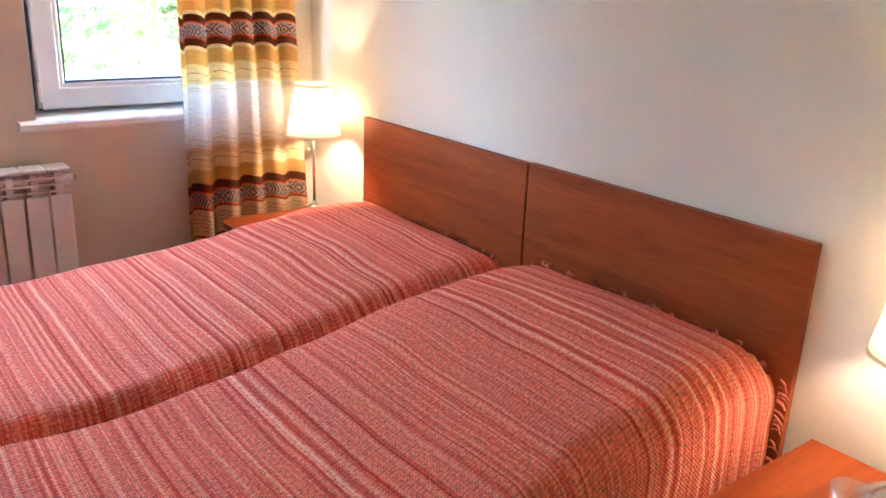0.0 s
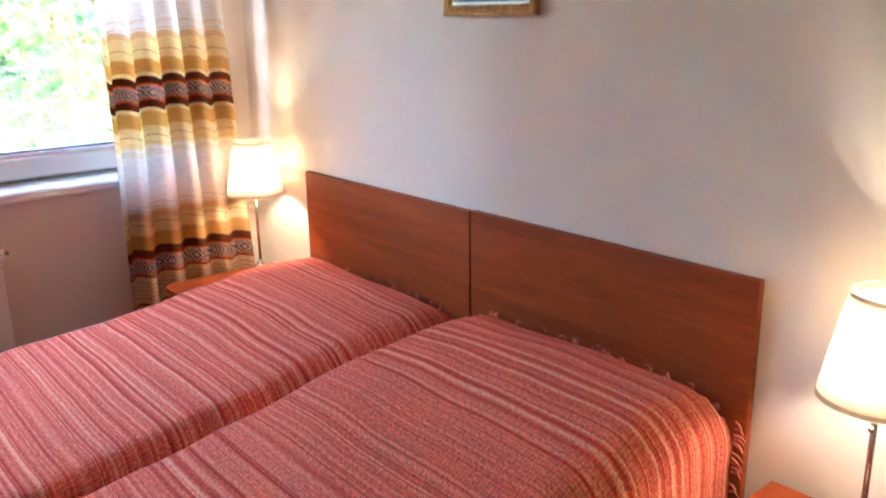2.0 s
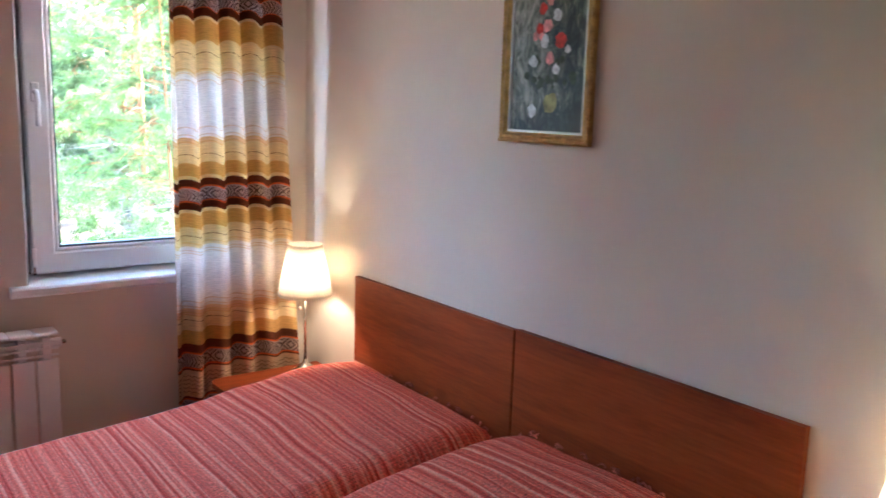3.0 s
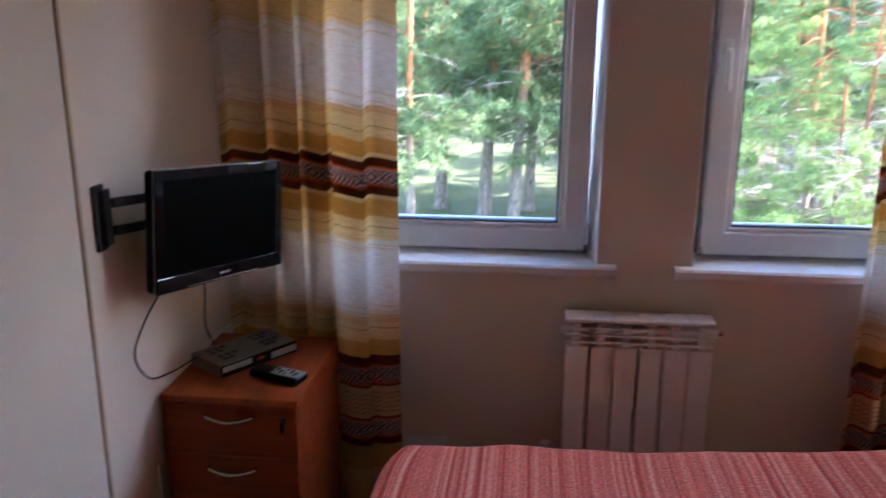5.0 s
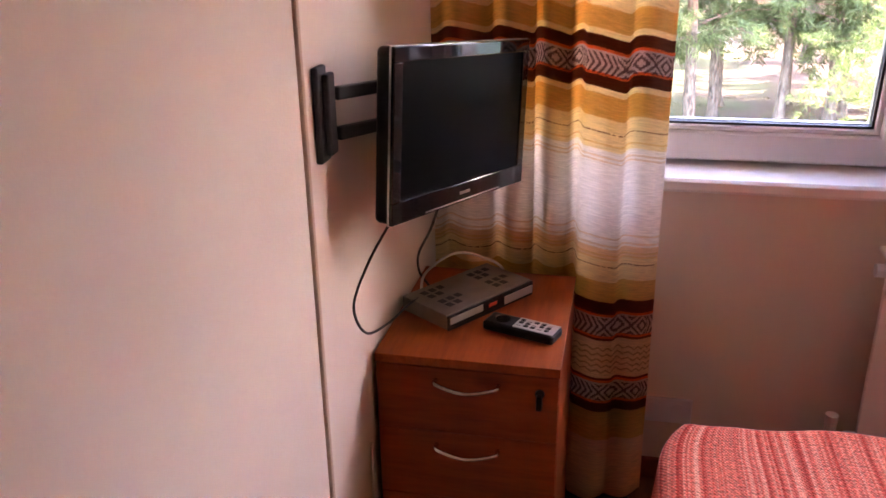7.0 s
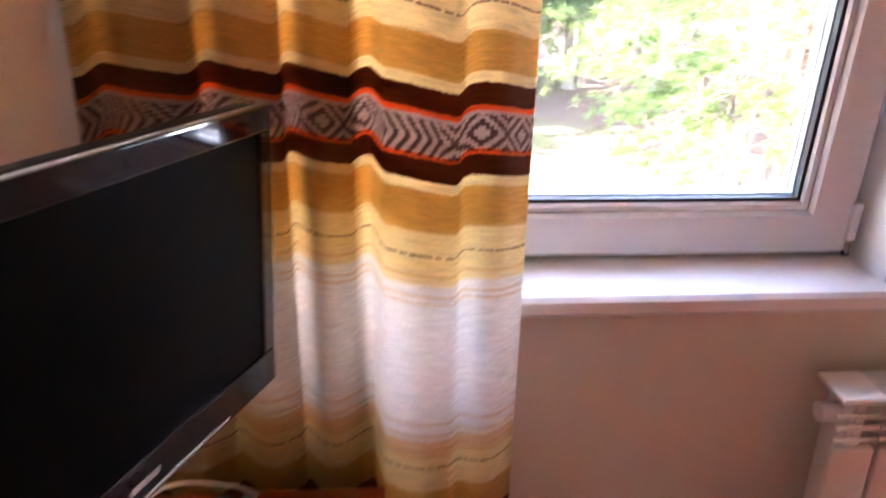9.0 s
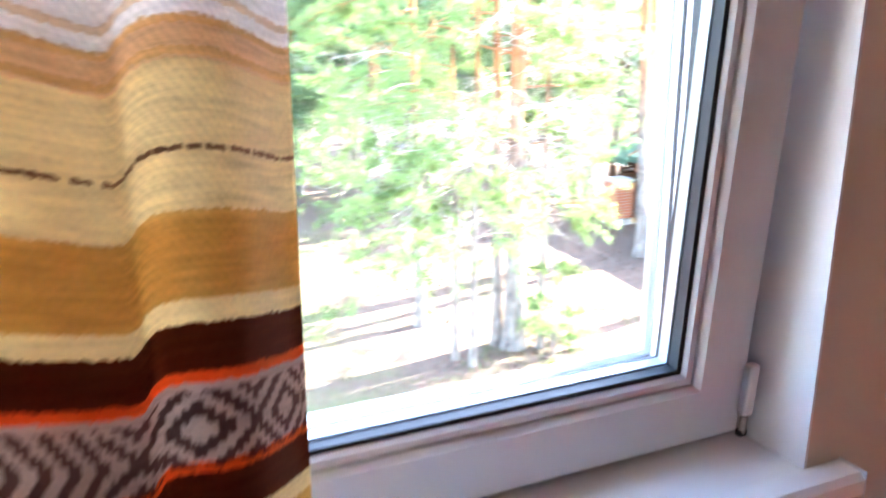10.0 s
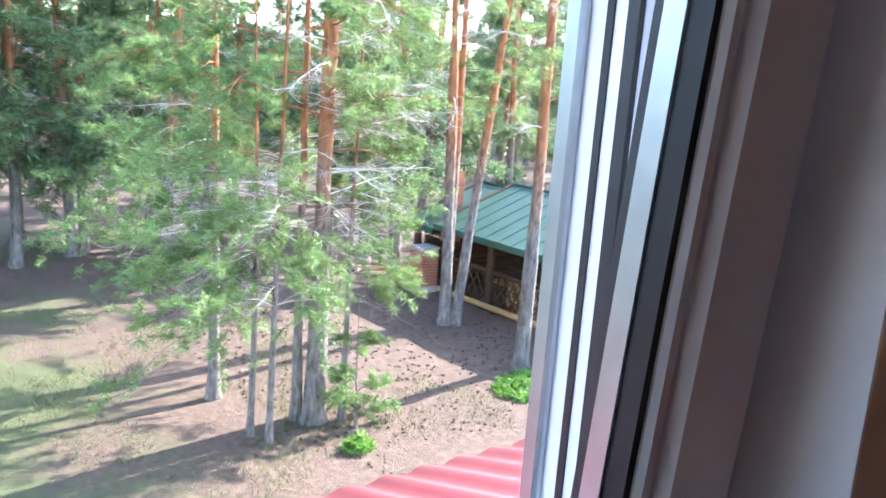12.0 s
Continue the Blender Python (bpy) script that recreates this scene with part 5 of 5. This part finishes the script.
    bare.free()
    lm.materials.append(BARK)
    bare_me.materials.append(DEADWOOD)
    out = {"trunk": trunk, "branches": lm}
    if dead:
        out["dead_branches"] = bare_me
    if pts:
        tri = tufts([tuple(p) for p in pts], [tuple(p) for p in dirs], tuft, tuft * 0.055, needles, rng)
        out["crown"] = mesh_from("crown", tri.tolist(), np.arange(len(tri)).reshape(-1, 3).tolist(), mat or NEEDLES)
    return out


def plant_tree(meshes, x, y, turn, label, scale=1.0, group=""):
    t = thing("pine_tree", (x, y, GZ), label, "tree", group)
    t.rotation_euler = (0, 0, turn)
    t.scale = (scale, scale, scale)
    for name, me in meshes.items():
        ob = new(name, me)
        ob.parent = t
    return t


NEAR = "tall Scots pine with orange bark and sparse low boughs"
plant_tree(pine_meshes(1, 15, 0.165, 30, 34, 3.2, 2.3, 0.13, 0.10, -0.4, 12, 10, 7), 4.12, 10.5, 0, NEAR)
plant_tree(pine_meshes(2, 9, 0.052, 44, 18, 2.0, 2.3, 0.12, 0.10, 3.3, 12, 10, 7), 3.14, 10.04, 0, "slender young pine with green boughs and bare twigs")
plant_tree(pine_meshes(3, 8, 0.050, 26, 8, 2.6, 1.7, 0.12, 0.12, 3.9, 12, 9, 6), 3.00, 10.38, 0, "slender young pine with grey bark")
plant_tree(pine_meshes(4, 10, 0.095, 44, 8, 2.4, 2.5, 0.13, 0.12, 3.0, 12, 10, 7), 3.12, 12.05, 0, "dark-stemmed pine with drooping boughs")
plant_tree(pine_meshes(5, 11, 0.085, 18, 30, 2.8, 1.9, 0.12, 0.12, -0.3, 12, 9, 6), 3.92, 10.70, 0, "grey-stemmed pine with dead lower twigs")
plant_tree(pine_meshes(6, 8, 0.055, 12, 10, 2.2, 1.3, 0.12, 0.10, -0.2, 12, 9, 6), 4.50, 10.30, 0, "thin pine with dead lower twigs")
plant_tree(pine_meshes(7, 2.2, 0.02, 20, 0, 0.25, 0.7, 0.10, 0.05, None, 12, 7, 5), 4.55, 9.95, 0, "small bushy pine sapling")
plant_tree(pine_meshes(8, 17, 0.13, 22, 10, 4.6, 1.8, 0.14, 0.35, None, 10, 9, 6), 9.30, 13.95, 0, NEAR)
plant_tree(pine_meshes(9, 16, 0.12, 18, 6, 5.0, 1.7, 0.14, 0.45, None, 10, 9, 6), 9.52, 13.85, 1.4, NEAR)
plant_tree(pine_meshes(10, 16, 0.11, 18, 6, 5.0, 1.7, 0.14, 0.4, None, 10, 9, 6), 9.42, 14.15, 3.0, NEAR)
plant_tree(pine_meshes(11, 16, 0.14, 22, 6, 4.6, 1.9, 0.14, 0.2, None, 10, 9, 6), 8.93, 10.99, 0, "pine with pale lower bark beside a pavilion")
FAR = [pine_meshes(20 + i, 13 + 1.2 * i, 0.13 + 0.012 * i, 46, 8, 2.4 + 0.5 * (i % 3), 2.4, 0.30, 0.3, None, 8, 9, 5, NEEDLES_FAR) for i in range(6)]
rnd = random.Random(11)
placed = [(4.1, 10.5), (3.1, 12.0), (9.4, 13.9), (8.9, 11.0)]
spots = [(10.9, 20.1), (11.5, 19.3), (2.1, 22.2), (5.2, 20.5), (0.4, 22.8), (-3.0, 21.6), (-2.1, 20.0), (-4.4, 22.5), (6.6, 22.0), (8.4, 23.5), (0.65, 24.6), (-6.8, 16.5), (4.0, 23.4), (17.8, 21.5), (18.5, 23.0), (-4.6, 17.6), (-1.7, 22.4), (2.7, 25.0), (-6.2, 20.0), (3.6, 23.0), (-0.4, 20.6), (11.2, 22.6), (13.5, 24.0)]
for x, y in spots:
    placed.append((x, y))
    plant_tree(FAR[rnd.randrange(6)], x, y, rnd.uniform(0, 6.28), "pine tree at the edge of the clearing", rnd.uniform(0.85, 1.1), "pines of the wood")
count = 0
while count < 80:
    x, y = rnd.uniform(-34, 52), rnd.uniform(19, 62)
    if abs(x - 3) > 14 + 0.75 * y or (8 < x < 19 and y < 21.5) or min((x - a) ** 2 + (y - b) ** 2 for a, b in placed) < 4.0:
        continue
    placed.append((x, y))
    count += 1
    plant_tree(FAR[rnd.randrange(6)], x, y, rnd.uniform(0, 6.28), "tall pine in the wood beyond the clearing", rnd.uniform(0.85, 1.25), "pines of the wood")


# far woodland closes the view
def far_wood():
    rng = np.random.default_rng(5)
    ang = rng.uniform(-1.15, 1.25, 9000)
    dist = rng.uniform(66, 95, 9000)
    pos = np.stack([3 + dist * np.sin(ang), dist * np.cos(ang), GZ + rng.uniform(0.5, 7.5, 9000)], 1)
    tri = tufts(pos.tolist(), np.tile((0, 0, 0.3), (9000, 1)).tolist(), 1.7, 0.28, 7, rng)
    ob = new("far_wood", mesh_from("far_wood", tri.tolist(), np.arange(len(tri)).reshape(-1, 3).tolist(), NEEDLES_FAR))
    tagged(ob, "dense dark pine wood in the distance", "woods", kind="stuff")


far_wood()


def scatter_grass(name, n, area, height, width, mat, label, seed, keep=None):
    rng = np.random.default_rng(seed)
    x = rng.uniform(area[0], area[1], n)
    y = rng.uniform(area[2], area[3], n)
    clump = np.array([noise.noise(Vector((a * 0.55, b * 0.55, seed))) + 0.35 * noise.noise(Vector((a * 2.2, b * 2.2, seed + 4.0))) for a, b in zip(x, y)])
    ok = clump > (keep if keep is not None else 0.0)
    x, y = x[ok], y[ok]
    zg = np.array([GZ + 0.10 * noise.noise(Vector(((a - 4) * 0.35, (b - 14) * 0.35, 0))) for a, b in zip(x, y)])
    P = np.stack([x, y, zg - 0.01], 1)
    d = np.stack([rng.normal(0, 0.45, len(P)), rng.normal(0, 0.45, len(P)), np.ones(len(P))], 1)
    side = np.stack([rng.normal(0, 1, len(P)), rng.normal(0, 1, len(P)), np.zeros(len(P))], 1)
    side /= np.linalg.norm(side, axis=1)[:, None]
    L = height * rng.uniform(0.5, 1.3, (len(P), 1))
    tri = np.stack([P - side * width, P + side * width, P + d * L], 1).reshape(-1, 3)
    ob = new(name, mesh_from(name, tri.tolist(), np.arange(len(tri)).reshape(-1, 3).tolist(), mat))
    tagged(ob, label, "grass", kind="stuff")


scatter_grass("grass", 60000, (-10, 6.0, 6, 26), 0.11, 0.006, GRASS, "thin tufts of grass on the forest floor", 2, 0.10)
scatter_grass("grass", 9000, (5, 11, 7.5, 12), 0.06, 0.006, GRASS, "sparse short grass by the clearing", 6, 0.25)


def herb_patch(cx, cy, rx, ry, n, seed):
    rng = np.random.default_rng(seed)
    a, r = rng.uniform(0, 6.28, n), np.sqrt(rng.uniform(0, 1, n))
    P = np.stack([cx + rx * r * np.cos(a), cy + ry * r * np.sin(a), GZ + rng.uniform(0.02, 0.26, n) * (1.1 - r)], 1)
    tri = tufts(P.tolist(), np.tile((0, 0, 0.8), (n, 1)).tolist(), 0.10, 0.022, 5, rng)
    ob = new("herbs", mesh_from("herbs", tri.tolist(), np.arange(len(tri)).reshape(-1, 3).tolist(), LEAVES))
    tagged(ob, "bright green leafy shoots by the pine", "plants", kind="stuff")


herb_patch(8.75, 9.9, 1.3, 0.75, 1500, 3)
herb_patch(4.2, 9.3, 0.20, 0.20, 120, 4)


def cones_and_litter():
    """Cones and twigs strewn over the clearing."""
    rng = np.random.default_rng(9)
    bm = bmesh.new()
    for _ in range(900):
        x, y = rng.uniform(3.5, 11), rng.uniform(8, 17)
        m = Matrix.Translation((x, y, GZ + 0.02 + 0.10 * noise.noise(Vector(((x - 4) * 0.35, (y - 14) * 0.35, 0))))) @ Euler(rng.uniform(0, 6, 3)).to_matrix().to_4x4() @ Matrix.Diagonal((0.018, 0.018, 0.032, 1))
        bmesh.ops.create_icosphere(bm, subdivisions=1, radius=1, matrix=m)
    single("pine_cones", bm, LOG, "brown pine cones strewn over the ground", "cones", "stuff")


cones_and_litter()


# ---- pavilion beyond the clearing ----
def pavilion():
    ex, rx, ez, rz = 10.75, 13.35, -2.20, -1.23
    near, gable, end = 7.6, 16.5, 17.85
    pav = thing("pavilion", (ex, gable, GZ), "open timber pavilion with a green sheet roof", "pavilion")

    def slope(y0, y1, drop, side, label=""):
        """One pitch of sheet roof, from eave to ridge."""
        out = ex if side < 0 else 2 * rx - ex
        bm = bmesh.new()
        for lift in (0.0, 0.05):
            f = [bm.verts.new(v) for v in ((out, y0, ez - drop + lift), (out, y1, ez - drop + lift), (rx, y1, rz - drop + lift), (rx, y0, rz - drop + lift))]
            bm.faces.new(f)
        bm.verts.ensure_lookup_table()
        v = bm.verts
        for k in range(4):
            bm.faces.new((v[k], v[(k + 1) % 4], v[4 + (k + 1) % 4], v[4 + k]))
        return part("roof", bm, ROOF_GREEN, pav, label)

    slope(near, gable, 0, -1, "green sheet roof slope")
    slope(near, gable, 0, 1)
    slope(gable + 0.01, end, 0.12, -1, "lower green roof over the end bay")
    slope(gable + 0.01, end, 0.12, 1)
    for y, d in ((gable, 0.0), (end, 0.12)):
        for out in (ex, 2 * rx - ex):
            part("bargeboard", tube(bmesh.new(), [(out, y, ez - d), (rx, y, rz - d + 0.02)], 0.075, 4), LOG, pav)
    part("fascia", cube(ex - 0.02, ex + 0.02, near, gable, ez - 0.10, ez + 0.02), ROOF_GREEN, pav)
    part("fascia", cube(ex - 0.02, ex + 0.02, gable + 0.08, end, ez - 0.22, ez - 0.10), ROOF_GREEN, pav)
    part("ridge_cap", tube(bmesh.new(), [(rx, near, rz + 0.05), (rx, gable, rz + 0.05)], 0.06, 6), ROOF_GREEN, pav)
    part("ridge_cap", tube(bmesh.new(), [(rx, gable + 0.08, rz - 0.07), (rx, end, rz - 0.07)], 0.06, 6), ROOF_GREEN, pav)
    for i in range(1, 18):
        y = near + (gable - near) * i / 18
        part("seam", tube(bmesh.new(), [(ex, y, ez + 0.056), (rx, y, rz + 0.056)], 0.016, 4), ROOF_GREEN, pav)
    for y in (17.6, 16.35, 14.55, 12.4, 10.2, 8.0):
        for x in (11.07, 2 * rx - 11.07):
            part("post", tube(bmesh.new(), [(x, y, GZ), (x, y, ez + (0.10 if y < gable else -0.02))], 0.105, 10), LOG, pav)
    part("beam", cube(10.98, 11.16, near + 0.2, end - 0.1, ez - 0.08, ez - 0.001), LOG, pav)
    part("sill_log", tube(bmesh.new(), [(10.82, 16.5, GZ + 0.10), (10.98, 12.4, GZ + 0.09), (11.0, 7.8, GZ + 0.10)], 0.075, 8), LOG_LIGHT, pav, "pale peeled log along the ground")
    part("rail", tube(bmesh.new(), [(11.05, 16.3, GZ + 0.92), (11.05, 7.9, GZ + 0.92)], 0.05, 8), LOG, pav)
    for i in range(30):
        y = 16.2 - 8.0 * i / 30
        for sg in (1, -1):
            x = 11.05 + 0.012 * sg
            part("lattice_slat", tube(bmesh.new(), [(x, y, GZ + 0.16), (x, y - 0.25 - 0.25 * sg + (0.5 if sg < 0 else 0), GZ + 0.90)], 0.020, 4), LOG, pav)
    part("table", cube(12.4, 13.2, 12.6, 15.4, GZ + 0.70, GZ + 0.76, bevel=0.01), LOG, pav)
    part("bench", cube(11.75, 12.1, 12.6, 15.4, GZ + 0.42, GZ + 0.47, bevel=0.01), LOG_LIGHT, pav, "pale timber bench")
    bm = bmesh.new()
    for i in range(11):
        z = GZ + i * 0.155
        box(bm, 15.4, 15.52, near + 0.2, end - 0.2, z, z + 0.148, 0.02, seg=1)
        box(bm, 11.3, 15.39, end - 0.32, end - 0.2, z, z + 0.148, 0.02, seg=1)
    part("back_wall", bm, LOG, pav, "dark log walls at the back")
    # stacked firewood behind the lattice
    pile = thing("firewood_pile", (11.5, 13.3, GZ), "stack of split firewood with pale cut ends", "firewood")
    rnd = random.Random(31)
    for r in range(6):
        for k in range(12):
            y, z = 12.55 + 0.135 * k + 0.067 * (r % 2) + rnd.uniform(-0.02, 0.02), GZ + 0.07 + r * 0.125
            q = rnd.uniform(0.050, 0.066)
            part("log", tube(bmesh.new(), [(11.22 + rnd.uniform(0, 0.10), y, z), (11.85, y + rnd.uniform(-0.02, 0.02), z)], q, rnd.choice((4, 5, 6, 8))), LOG_LIGHT, pile)
    part("rail_log", tube(bmesh.new(), [(9.9, 19.0, GZ + 0.12), (11.3, 18.07, GZ + 0.14)], 0.07, 8), LOG_LIGHT, pav, "pale log lying beyond the pillar")
    # chimney of the hearth
    stack = thing("chimney", (11.85, 17.2, ez - 0.1), "brick chimney with a dark metal cap", "chimney")
    part("shaft", cube(11.66, 12.04, 17.0, 17.4, ez - 0.6, -0.86, bevel=0.008), BRICK, stack)
    part("cap", cube(11.58, 12.12, 16.92, 17.48, -0.72, -0.68, bevel=0.01), METAL, stack)
    for x in (11.69, 12.01):
        for y in (17.03, 17.37):
            part("cap_leg", cube(x - 0.015, x + 0.015, y - 0.015, y + 0.015, -0.86, -0.72), METAL, stack)
    # brick hearth pillar
    hearth = thing("brick_pillar", (10.55, 16.55, GZ), "red brick pillar with a grey plinth", "pillar")
    part("core", cube(10.31, 10.79, 16.31, 16.79, GZ, GZ + 1.12), MORTAR, hearth)
    part("plinth", cube(10.24, 10.86, 16.24, 16.86, GZ - 0.1, GZ + 0.16, bevel=0.01), MORTAR, hearth)
    brick = finish("brick", cube(-0.115, 0.115, -0.022, 0.022, -0.031, 0.031, bevel=0.004, seg=1), BRICK)
    first = True
    for r in range(12):
        z = GZ + 0.205 + r * 0.075
        for f in range(4):
            for k in range(2):
                s = -0.12 + 0.245 * k + (0.03 if r % 2 else -0.03)
                m = Matrix.Translation((10.55, 16.55, z)) @ Matrix.Rotation(f * math.pi / 2, 4, "Z") @ Matrix.Translation((s, -0.235, 0))
                o = brick if first else new("brick", brick.data)
                first = False
                o.parent = hearth
                o.matrix_parent_inverse = Matrix.Translation(hearth.location).inverted()
                o.matrix_basis = m
    part("cap", cube(10.27, 10.83, 16.27, 16.83, GZ + 1.121, GZ + 1.17, bevel=0.008), MORTAR, hearth)


pavilion()

# ---- floor planks ----
plank_n = 0
for i in range(14):
    for j in range(4):
        a, b = W + i * 0.1893, W + (i + 1) * 0.1893 - 0.0015
        off = -0.55 * (i % 3)
        p0 = max(S, S + off + j * 1.28)
        p1 = min(0, S + off + (j + 1) * 1.28 - 0.0015)
        if p1 - p0 > 0.05:
            part("plank", cube(a, b, p0, p1, -0.011, 0.0, bevel=0.001, seg=1), FLOOR, floor)
